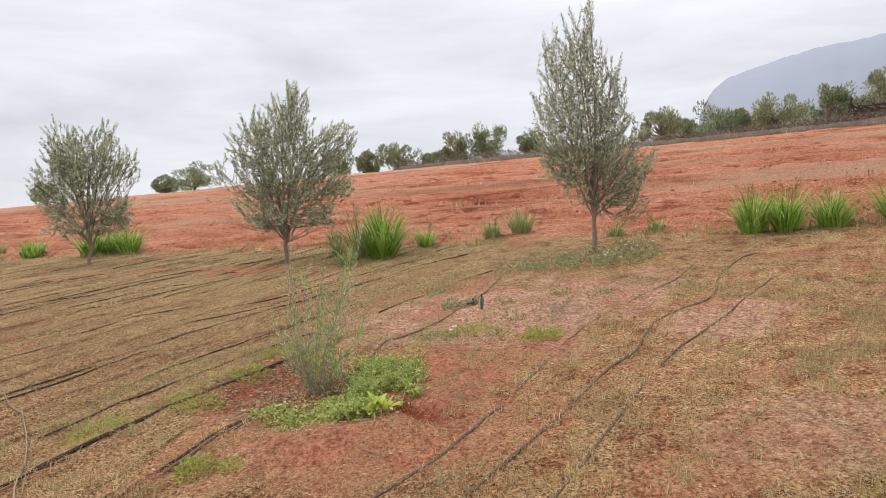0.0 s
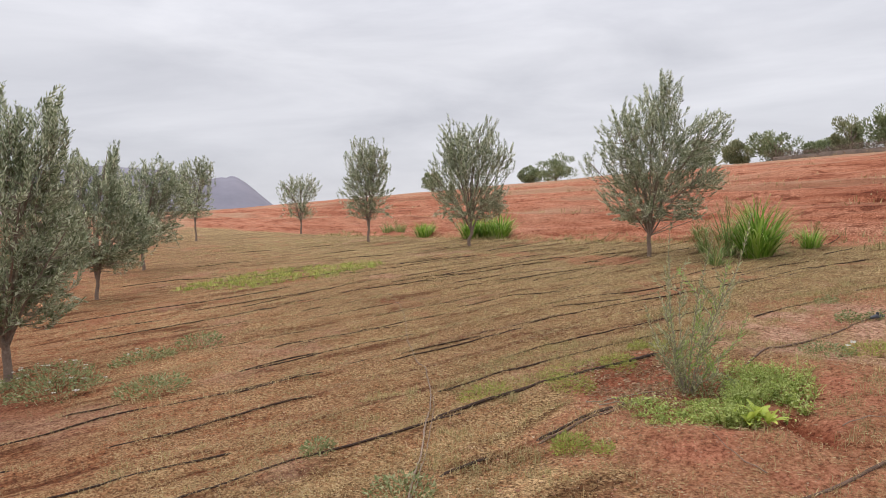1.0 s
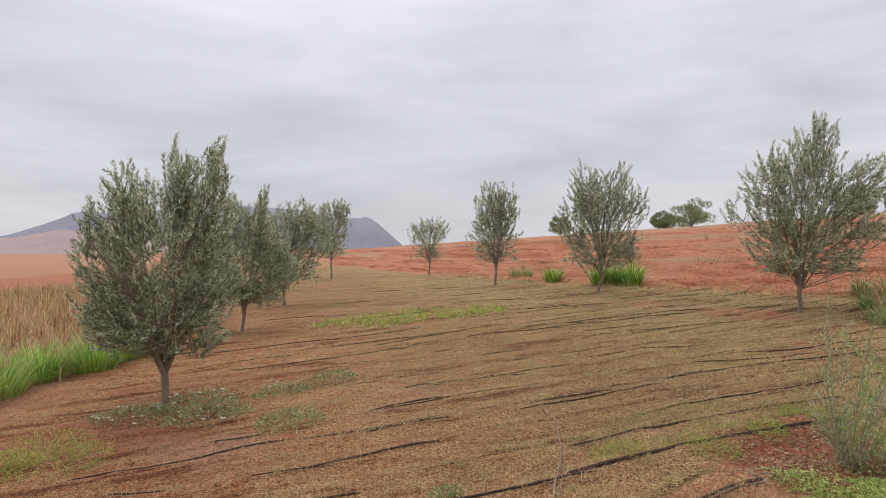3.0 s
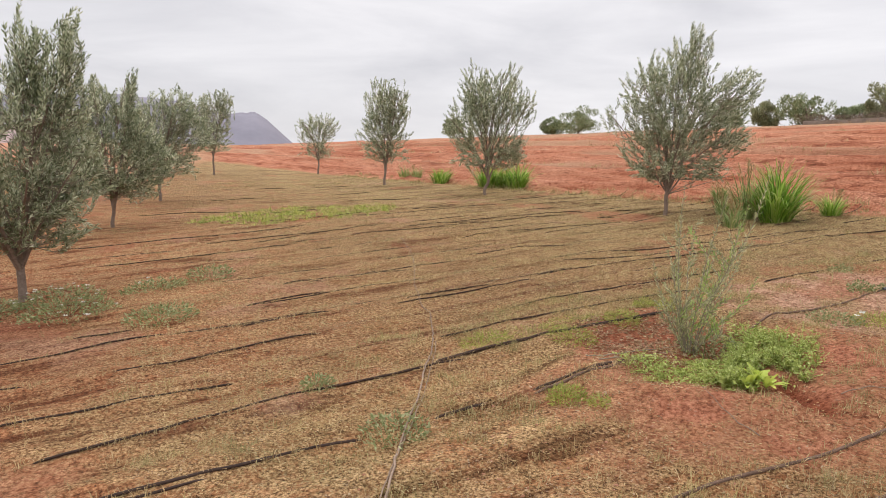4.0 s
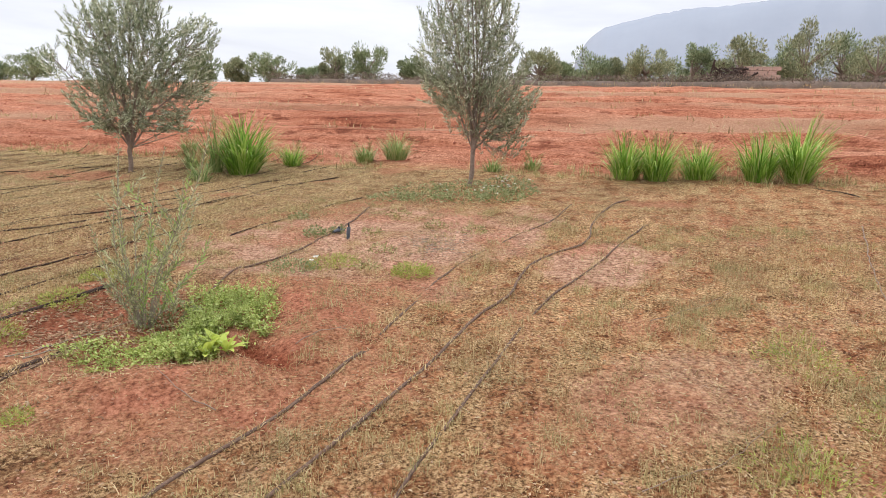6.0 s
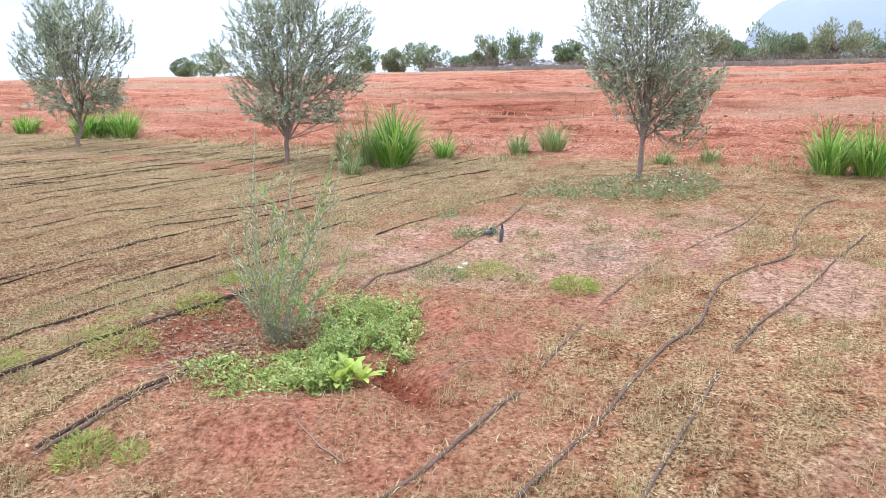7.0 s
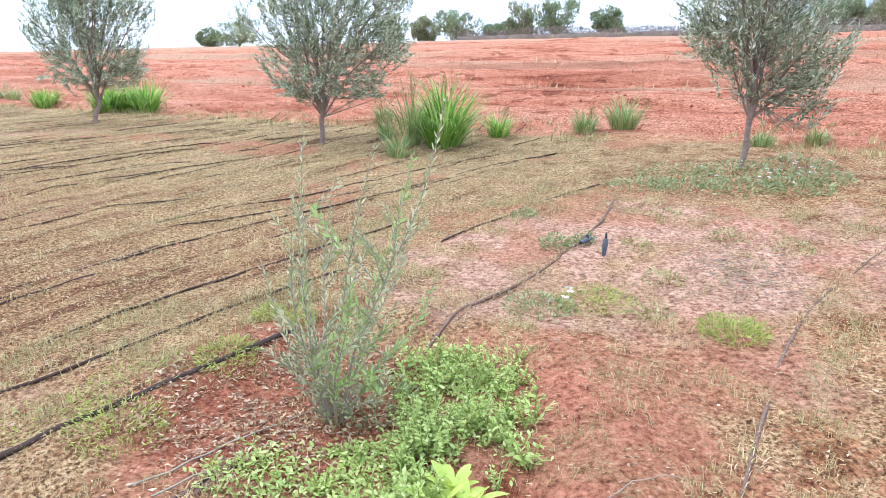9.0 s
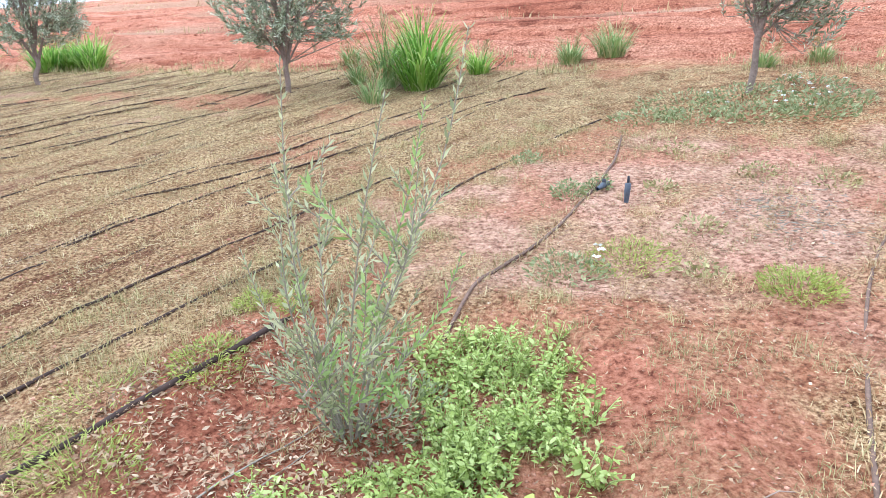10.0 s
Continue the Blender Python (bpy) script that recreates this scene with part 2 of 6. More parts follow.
M_PIPE = plain("black_polythene", (0.022, 0.014, 0.011), (0.085, 0.05, 0.036), 22, 0.85, 0.1, 0.002)
M_PIPE_DUSTY = plain("dusty_polythene", (0.07, 0.045, 0.033), (0.24, 0.15, 0.105), 40, 0.95, 0.15, 0.002)
M_STALK = plain("dead_stalk", (0.17, 0.115, 0.085), (0.40, 0.295, 0.215), 30, 0.85, 0.3, 0.004)
M_BLUE = plain("blue_grey_plastic", (0.05, 0.055, 0.065), (0.13, 0.14, 0.16), 60, 0.6, 0.1, 0.002)
M_DARK = plain("dark_plastic", (0.02, 0.02, 0.025), (0.06, 0.06, 0.07), 60, 0.5, 0.1, 0.002)
M_HEDGE = foliage("dry_hedge_twig", [(0.0, (0.10, 0.075, 0.065)), (0.6, (0.21, 0.16, 0.135)), (1.0, (0.36, 0.29, 0.23))], 0.85, 0.05)
M_BRUSH = plain("dark_brushwood", (0.035, 0.022, 0.018), (0.12, 0.08, 0.065), 12, 0.9, 0.3, 0.01)
M_WHITE = plain("white_petal", (0.62, 0.6, 0.5), (0.82, 0.8, 0.74), 50, 0.6, 0.05, 0.002)
M_STONE = plain("pale_stone", (0.42, 0.38, 0.34), (0.72, 0.69, 0.66), 9, 0.9, 0.4, 0.02)
M_BLOCK = plain("clay_block", (0.36, 0.22, 0.17), (0.55, 0.38, 0.31), 9, 0.9, 0.3, 0.01)
# Distance haze is painted into the mountains' blue-grey base colours.
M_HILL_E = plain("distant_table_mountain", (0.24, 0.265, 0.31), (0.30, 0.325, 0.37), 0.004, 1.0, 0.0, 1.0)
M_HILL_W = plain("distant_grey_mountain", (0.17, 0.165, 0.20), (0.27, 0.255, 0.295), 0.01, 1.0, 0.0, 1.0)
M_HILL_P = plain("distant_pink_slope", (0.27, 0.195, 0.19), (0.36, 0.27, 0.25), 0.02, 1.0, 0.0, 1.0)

# ================= small tools =================


def mesh_of(name, verts, faces, mat, smooth=False):
    """A mesh from arrays: faces is a list of index arrays, one for each number of corners."""
    me = bpy.data.meshes.new(name)
    verts = np.asarray(verts, np.float32)
    faces = [np.asarray(f, np.int32) for f in faces if len(f)]
    me.vertices.add(len(verts))
    me.vertices.foreach_set("co", verts.ravel())
    count = np.concatenate([np.full(len(f), f.shape[1], np.int32) for f in faces])
    me.loops.add(int(count.sum()))
    me.polygons.add(len(count))
    me.loops.foreach_set("vertex_index", np.concatenate([f.ravel() for f in faces]))
    me.polygons.foreach_set("loop_start", np.concatenate([[0], np.cumsum(count)[:-1]]).astype(np.int32))
    if smooth:
        me.polygons.foreach_set("use_smooth", np.ones(len(count), bool))
    me.update(calc_edges=True)
    me.materials.append(mat)
    return me


def part(name, mesh, parent, label=""):
    ob = new(name, mesh)
    ob.parent = parent
    return tagged(ob, label)


def thing(name, base, label, category, group=""):
    """An empty at the thing's foot, which its parts hang from."""
    ob = new(name)
    ob.empty_display_size = 0.1
    ob.location = base
    return tagged(ob, label, category, group)


def hashed(ix, iy, seed):
    h = np.sin(ix * 127.1 + iy * 311.7 + seed * 74.7) * 43758.5453
    return h - np.floor(h)


def lattice(x, y, seed=0):
    """Smooth noise from 0 to 1 on arrays."""
    ix, iy = np.floor(x), np.floor(y)
    fx, fy = x - ix, y - iy
    fx, fy = fx * fx * (3 - 2 * fx), fy * fy * (3 - 2 * fy)
    top = hashed(ix, iy, seed) * (1 - fx) + hashed(ix + 1, iy, seed) * fx
    low = hashed(ix, iy + 1, seed) * (1 - fx) + hashed(ix + 1, iy + 1, seed) * fx
    return top * (1 - fy) + low * fy


def cloudy(x, y, seed=0, octaves=4):
    total, amount = 0.0, 0.0
    for k in range(octaves):
        total = total + lattice(x * 2**k, y * 2**k, seed + k * 7) / 2**k
        amount += 1 / 2**k
    return total / amount


def step(a, b, v):
    t = np.clip((v - a) / (b - a), 0, 1)
    return t * t * (3 - 2 * t)


# The orchard runs along its tree row: n counts metres uphill from the camera's first place, u along the row.
NX, NY = 0.489, 0.872


def to_plan(u, n):
    return NX * n - NY * u, NY * n + NX * u


def rise(x, y):
    """The even slope of the land."""
    n, u = NX * x + NY * y, -NY * x + NX * y
    uc = np.clip(u, -30, 25)
    low = 0.02 + np.clip(n, -60, 9.8) * (0.115 - 0.0028 * uc) + 0.012 * np.clip(uc - 5, 0, None)
    top = 4.5 - 0.015 * np.clip(u, -40, 140)
    high = low + (top - low) * np.clip((n - 9.8) / 28.2, 0, 1)
    past = np.clip(n - 38, 0, None)
    return high + 0.03 * np.clip(past, 0, 7) - 0.05 * np.clip(past - 7, 0, 120)


BASIN = (-0.74, 4.42)


def relief(x, y):
    """Lumps, furrows and the dug basin on that slope."""
    n, u = NX * x + NY * y, -NY * x + NX * y
    w = 0.707 * (x + y)
    z = 0.035 * (cloudy(x * 1.6, y * 1.6, 3) - 0.5) + 0.03 * (cloudy(x * 6, y * 6, 5, 3) - 0.5)
    # Shallow rows along the drip lines.
    z = z + 0.013 * np.sin((0.833 * x - 0.553 * y) * 11.4 + 1.5 * cloudy(x * 0.6, y * 0.6, 15)) * step(1.0, -1.5, x) * (1 - step(9, 9.6, n))
    ploughed = step(9.5, 10.3, n + 0.5 * (cloudy(x * 0.9, y * 0.9, 11) - 0.5)) * (1 - step(36, 38, n))
    bend = n + 0.9 * (cloudy(u * 0.18, n * 0.2, 21) - 0.5)
    furrow = 0.055 * np.sin(bend * 5.2) + 0.11 * np.sin(bend * 1.55 + 1.2)
    clods = 0.12 * (cloudy(u * 1.3, n * 3.4, 31, 4) - 0.5) + 0.19 * (cloudy(u * 0.3, n * 2.6, 37, 3) - 0.5)
    z = z + ploughed * (furrow * 1.3 + clods + 0.10 * step(0.3, 0.9, ploughed) - 0.05)
    # The cut edge where the plough turned.
    z = z + 0.10 * np.exp(-((n - 10.2) / 0.35) ** 2) * cloudy(u * 1.1, n, 41)
    r = np.hypot((x - BASIN[0]) * 0.92, y - BASIN[1])
    wob = r + 0.22 * (cloudy(x * 2.3, y * 2.3, 51) - 0.5)
    z = z + 0.05 * np.exp(-((wob - 0.86) / 0.2) ** 2) - 0.035 * np.exp(-((wob / 0.55) ** 2))
    # The little ditch that leads out of the basin.
    a = (x + 0.25) * 0.5 - (y - 4.07) * 0.866
    c = (x + 0.25) * 0.866 + (y - 4.07) * 0.5
    z = z - 0.085 * np.exp(-((c / 0.085) ** 2)) * step(-0.06, 0.1, a) * (1 - step(0.35, 0.62, a))
    z = z - 0.05 * np.exp(-(((x + 2.9) / 0.8) ** 2 + ((y - 10.2) / 0.5) ** 2))
    z = z + 0.10 * step(-4.5, -9, w) * (cloudy(x * 0.7, y * 0.7, 61) - 0.5) * step(-3, -8, x)
    return z


def land(x, y):
    x, y = np.asarray(x, float), np.asarray(y, float)
    return rise(x, y) + relief(x, y)


def foot(x, y):
    return (x, y, float(land(x, y)))


def tube(points, radii, sides=5):
    """Rings round a line: vertices and four-cornered faces."""
    p = np.asarray(points, float)
    r = np.broadcast_to(np.asarray(radii, float), (len(p),))
    d = np.gradient(p, axis=0)
    d /= np.linalg.norm(d, axis=1, keepdims=True) + 1e-9
    ref = np.where(np.abs(d[:, 2:3]) > 0.8, [[1.0, 0, 0]], [[0, 0, 1.0]])
    a = np.cross(d, ref)
    a /= np.linalg.norm(a, axis=1, keepdims=True) + 1e-9
    b = np.cross(d, a)
    t = np.linspace(0, 2 * np.pi, sides, endpoint=False)
    ring = (a[:, None] * np.cos(t)[None, :, None] + b[:, None] * np.sin(t)[None, :, None]) * r[:, None, None]
    v = (p[:, None] + ring).reshape(-1, 3)
    i = np.arange(len(p) - 1)[:, None] * sides
    k = np.arange(sides)[None]
    k2 = (k + 1) % sides
    f = np.stack([i + k, i + k2, i + sides + k2, i + sides + k], -1).reshape(-1, 4)
    return v, f


def joined(pieces):
    """Several (vertices, faces) as one."""
    vs, fs, at = [], [], 0
    for v, f in pieces:
        vs.append(v)
        fs.append(f + at)
        at += len(v)
    return np.concatenate(vs), np.concatenate(fs)


def blades(at, heading, length, lean, width, curl, rng):
    """Grass blades with a bend: five corners each."""
    n = len(at)
    out = np.stack([np.cos(heading), np.sin(heading), np.zeros(n)], -1)
    side = np.stack([-np.sin(heading), np.cos(heading), np.zeros(n)], -1) * (width / 2)[:, None]
    s1, c1 = np.sin(lean)[:, None], np.cos(lean)[:, None]
    s2, c2 = np.sin(lean + curl)[:, None], np.cos(lean + curl)[:, None]
    up = np.array([[0, 0, 1.0]])
    mid = at + (out * s1 + up * c1) * (length * 0.55)[:, None]
    tip = mid + (out * s2 + up * c2) * (length * 0.45)[:, None]
    v = np.stack([at - side, at + side, mid + side * 0.8, mid - side * 0.8, tip], 1).reshape(-1, 3)
    k = np.arange(n)[:, None] * 5
    return v, k + [[0, 1, 2, 3]], k + [[3, 2, 4]]


def reeds(at, heading, length, lean, width, droop):
    """Long leaves that rise and arch over: six pairs of corners each."""
    n, k = len(at), 6
    out = np.stack([np.cos(heading), np.sin(heading), np.zeros(n)], -1)
    side = np.stack([-np.sin(heading), np.cos(heading), np.zeros(n)], -1)
    p, rows = at.copy(), []
    for i in range(k):
        t = i / (k - 1)
        w = width * (0.45, 0.85, 1.0, 0.85, 0.5, 0.06)[i] / 2
        rows += [p - side * w[:, None], p + side * w[:, None]]
        a = lean + droop * t**1.6
        p = p + (out * np.sin(a)[:, None] + np.array([[0, 0, 1.0]]) * np.cos(a)[:, None]) * (length / (k - 1))[:, None]
    v = np.stack(rows, 1).reshape(-1, 3)
    base = (np.arange(n)[:, None] * 2 * k + np.arange(k - 1)[None] * 2).reshape(-1, 1)
    return v, base + [[0, 1, 3, 2]]


def leaves(at, along, length, width, rng, fold=0.25):
    """Pointed leaves: a folded diamond each, along a direction."""
    n = len(at)
    d = along / (np.linalg.norm(along, axis=1, keepdims=True) + 1e-9)
    r = rng.normal(size=(n, 3))
    s = np.cross(d, r)
    s /= np.linalg.norm(s, axis=1, keepdims=True) + 1e-9
    up = np.cross(s, d)
    m = at + d * (length * 0.45)[:, None]
    tip = at + d * length[:, None]
    lift = up * (width * fold)[:, None]
    v = np.stack([at, m + s * (width / 2)[:, None] + lift, tip, m - s * (width / 2)[:, None] + lift], 1).reshape(-1, 3)
    k = np.arange(n)[:, None] * 4
    return v, np.concatenate([k + [[0, 1, 2]], k + [[0, 2, 3]]])


def curve_line(points, count):
    """A smooth line of count points through the given ones."""
    p = np.asarray(points, float)
    t = np.concatenate([[0], np.cumsum(np.linalg.norm(np.diff(p, axis=0), axis=1))])
    s = np.linspace(0, t[-1], count)
    out = np.stack([np.interp(s, t, p[:, k]) for k in range(p.shape[1])], -1)
    for _ in range(2):
        out[1:-1] = (out[:-2] + 2 * out[1:-1] + out[2:]) / 4
    return out

# ================= the land =================


def spaced(lo, dense_lo, dense_hi, hi, fine, growth=1.09):
    """Grid lines: even in the middle, wider and wider outwards."""
    mid = list(np.arange(dense_lo, dense_hi, fine))
    left, right, g = [], [], fine
    v = dense_lo
    while v > lo:
        g *= growth
        v -= g
        left.append(v)
    g, v = fine, mid[-1]
    while v < hi:
        g *= growth if v > 24 or fine < 0.07 and v > dense_hi + 3 else 1.03
        v += g
        right.append(v)
    return np.array(left[::-1] + mid + right)


gu = spaced(-2600, -6, 9, 2600, 0.065, 1.07)
gn = spaced(-2600, 0.3, 11.5, 2600, 0.065, 1.09)
gn = np.concatenate([gn[gn < 11.5], np.arange(11.5, 27, 0.12), 27 + np.cumsum(0.12 * 1.07 ** np.arange(108))])
UU, NN = np.meshgrid(gu, gn)
XX, YY = to_plan(UU, NN)
ZZ = land(XX, YY)
gv = np.stack([XX, YY, ZZ], -1).reshape(-1, 3)
rows, cols = UU.shape
gi = (np.arange(rows - 1)[:, None] * cols + np.arange(cols - 1)[None]).ravel()
gf = np.stack([gi, gi + cols, gi + cols + 1, gi + 1], -1)
ground_mesh = mesh_of("ground", gv, [gf], M_GROUND, smooth=True)


def oval(x, y, cx, cy, rx, ry, turn=0.0, rough=0.35, seed=0):
    """1 inside a ragged oval, 0 outside."""
    c, s = math.cos(turn), math.sin(turn)
    a, b = (x - cx) * c + (y - cy) * s, -(x - cx) * s + (y - cy) * c
    r = np.hypot(a / rx, b / ry) + rough * 2 * (cloudy(x * 2.2, y * 2.2, seed + 70) - 0.5)
    return 1 - step(0.85, 1.15, r)


def zones(x, y):
    n, u = NX * x + NY * y, -NY * x + NX * y
    w = 0.707 * (x + y)
    ragged = 0.9 * (cloudy(x * 0.8, y * 0.8, 81) - 0.5)
    red = step(9.55, 10.1, n + ragged)
    # Dry stubble strips left on the ploughed slope.
    strips = step(0.50, 0.70, cloudy(u * 0.10, n * 0.75, 91)) * 0.85
    tan = red * np.maximum(0.8 * step(33, 36.5, n + ragged * 2), strips * step(11, 15, n))
    red = np.maximum(red, oval(x, y, -0.6, 4.2, 0.95, 0.98, 0.2, 0.5, 1) * (0.68 + 0.32 * step(0.4, 0.6, cloudy(x * 3.1, y * 3.1, 201))))
    red = np.maximum(red, oval(x, y, -0.45, 3.55, 1.05, 0.5, 0.15, 0.6, 19) * 0.55)
    red = np.maximum(red, oval(x, y, -1.15, 4.6, 0.45, 0.5, 0.5, 0.3, 17) * 0.9)
    red = np.maximum(red, oval(x, y, 0.16, 4.45, 0.36, 0.55, 0.3, 0.5, 2) * 0.65)
    red = np.maximum(red, oval(x, y, 1.3, 2.9, 0.4, 0.25, 0.2, 0.6, 3) * 0.4)
    red = np.maximum(red, oval(x, y, -3.0, 10.4, 0.9, 0.4, -0.4, 0.4, 4) * 0.6)
    red = np.maximum(red, oval(x, y, -6.2, 2.5, 0.9, 0.5, 0.6, 0.5, 5) * 0.6)
    red = np.maximum(red, oval(x, y, 6.15, 5.1, 0.85, 0.6, -0.7, 0.4, 9) * 0.85)
    red = np.maximum(red, 0.55 * step(0.66, 0.8, cloudy(x * 1.3, y * 1.3, 101)))
    pale = oval(x, y, 0.85, 6.15, 1.5, 1.1, 0.35, 0.6, 6) * (0.3 + 0.6 * step(0.35, 0.65, cloudy(x * 3.7, y * 3.7, 205)))
    pale = np.maximum(pale, oval(x, y, 2.2, 5.0, 0.7, 0.35, 0.7, 0.4, 7) * 0.8)
    pale = np.maximum(pale, oval(x, y, 1.7, 3.1, 0.6, 0.35, 0.2, 0.6, 8) * 0.4)
    pale = np.maximum(pale, 0.5 * step(0.68, 0.82, cloudy(x * 1.1 + 9, y * 1.1, 111)))
    green = 0.75 * step(0.0, 4.0, n) * step(0.5, 5, u) * (1 - step(9.4, 9.9, n))
    green = np.maximum(green, oval(x, y, -8.5, 9.3, 1.8, 1.0, 0.9, 0.4, 12) * 0.8)
    green = np.maximum(green, 0.4 * step(0.62, 0.8, cloudy(x * 0.9, y * 0.9 + 5, 121)))
    green = green * (1 - step(9.5, 10, n))
    # West of the second row: a stubble strip, then another ploughed field and the plain.
    west = step(-3.4, -4.6, w + ragged) * step(-6, -8, x)
    tan = np.maximum(tan, west * 0.6)
    red = np.where(west > 0, red * (1 - west) + west * (0.55 + 0.45 * step(-13, -14.5, w + ragged)), red)
    tan = np.where((w < -13) & (x < -8), 0.25, tan)
    bare = step(-21, -23, w) * step(-8, -10, x)
    red, pale = red * (1 - 0.8 * bare), np.maximum(pale, 0.8 * bare)
    keep = 1 - step(120, 220, np.hypot(x, y))
    a, c = (x + 0.25) * 0.5 - (y - 4.07) * 0.866, (x + 0.25) * 0.866 + (y - 4.07) * 0.5
    # Field streaks: damp soil and the furrows' shaded sides, painted as colour.
    damp_shade = 0.55 * step(0.52, 0.68, cloudy(u * 0.14, n * 1.9, 231)) * step(9.8, 10.6, n) * (1 - step(24, 33, n))
    damp_shade = damp_shade + 0.55 * oval(x, y, 6.15, 5.1, 0.8, 0.5, -0.7, 0.5, 9)
    damp_shade = damp_shade + 0.5 * oval(x, y, -1.05, 4.55, 0.5, 0.42, 0.4, 0.4, 23)
    moist_shade = damp_shade + 0.28 * (1 - 0.7 * step(4, 7, n)) * step(2.5, 5, u) * (1 - step(9, 9.6, n)) + 1.6 * np.exp(-((c / (0.055 + 0.07 * np.clip(a, 0, 1))) ** 2)) * step(-0.06, 0.03, a) * (1 - step(0.3, 0.62, a))
    return np.maximum(red * keep, 0.5 * (1 - keep)), pale, green, np.maximum(tan, 0.55 * (1 - keep)), moist_shade


for zone_name, zone_value in zip(("red", "pale", "green", "tan", "moist_shade", "rows", "field"), zones(XX, YY) + (step(0.6, -1.4, XX), step(9.2, 10.0, NN))):
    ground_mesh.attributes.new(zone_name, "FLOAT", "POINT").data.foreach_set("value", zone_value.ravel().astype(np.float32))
ground = tagged(new("ground", ground_mesh), "trodden straw-covered orchard soil rising to a ploughed red field", "ground", kind="structure")

# ================= distance =================


def mountain(name, label, crest, far, depth, mat, seed, rough=0.06):
    """A far range from a few bearings (degrees left of north) and heights (degrees), with gullied slopes."""
    az = np.linspace(crest[0][0], crest[-1][0], 260)
    order = sorted(crest)
    el = np.interp(az, [c[0] for c in order], [c[1] for c in order])
    d = np.linspace(0, 1, 26)
    A, D = np.meshgrid(az, d)
    top = 1.5 + far * np.tan(np.radians(el)) * (1 + rough * (cloudy(az * 0.9, az * 0 + 1, seed) - 0.5) + rough * 0.5 * (cloudy(az * 5, az * 0 + 3, seed) - 0.5))
    shape = np.sin(np.clip(D, 0, 1) * np.pi / 2) ** 1.1
    gully = 1 - 0.16 * (1 - D) * cloudy(A * 0.5, D * 1.6, seed + 5) - 0.04 * (1 - D) * cloudy(A * 2.1, D * 4, seed + 6)
    low = -12.0
    Z = low + (top[None] - low) * shape * np.where(D > 0.97, 1, gully)
    dist = far - depth * (1 - D)
    X, Y = -np.sin(np.radians(A)) * dist, np.cos(np.radians(A)) * dist
    v = np.stack([X, Y, Z], -1).reshape(-1, 3)
    k = len(az)
    i = (np.arange(len(d) - 1)[:, None] * k + np.arange(k - 1)[None]).ravel()
    me = mesh_of(name, v, [np.stack([i, i + 1, i + k + 1, i + k], -1)], mat, smooth=True)
    return tagged(new(name, me), label, "mountain", kind="structure")


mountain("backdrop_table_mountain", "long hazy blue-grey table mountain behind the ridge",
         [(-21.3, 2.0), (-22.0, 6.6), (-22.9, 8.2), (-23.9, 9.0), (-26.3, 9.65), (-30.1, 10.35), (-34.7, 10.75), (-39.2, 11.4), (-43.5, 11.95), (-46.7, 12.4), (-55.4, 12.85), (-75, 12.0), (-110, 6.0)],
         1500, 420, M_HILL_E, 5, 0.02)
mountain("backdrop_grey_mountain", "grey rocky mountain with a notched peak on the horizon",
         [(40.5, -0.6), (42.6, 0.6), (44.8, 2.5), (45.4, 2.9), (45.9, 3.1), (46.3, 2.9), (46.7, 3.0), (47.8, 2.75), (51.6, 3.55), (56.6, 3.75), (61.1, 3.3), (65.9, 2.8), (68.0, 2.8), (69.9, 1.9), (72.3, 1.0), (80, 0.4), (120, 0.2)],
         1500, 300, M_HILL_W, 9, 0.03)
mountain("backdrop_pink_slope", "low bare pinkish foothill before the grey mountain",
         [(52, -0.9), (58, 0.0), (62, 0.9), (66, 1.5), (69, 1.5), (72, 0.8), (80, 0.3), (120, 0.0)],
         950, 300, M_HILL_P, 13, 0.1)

# ================= olive trees =================


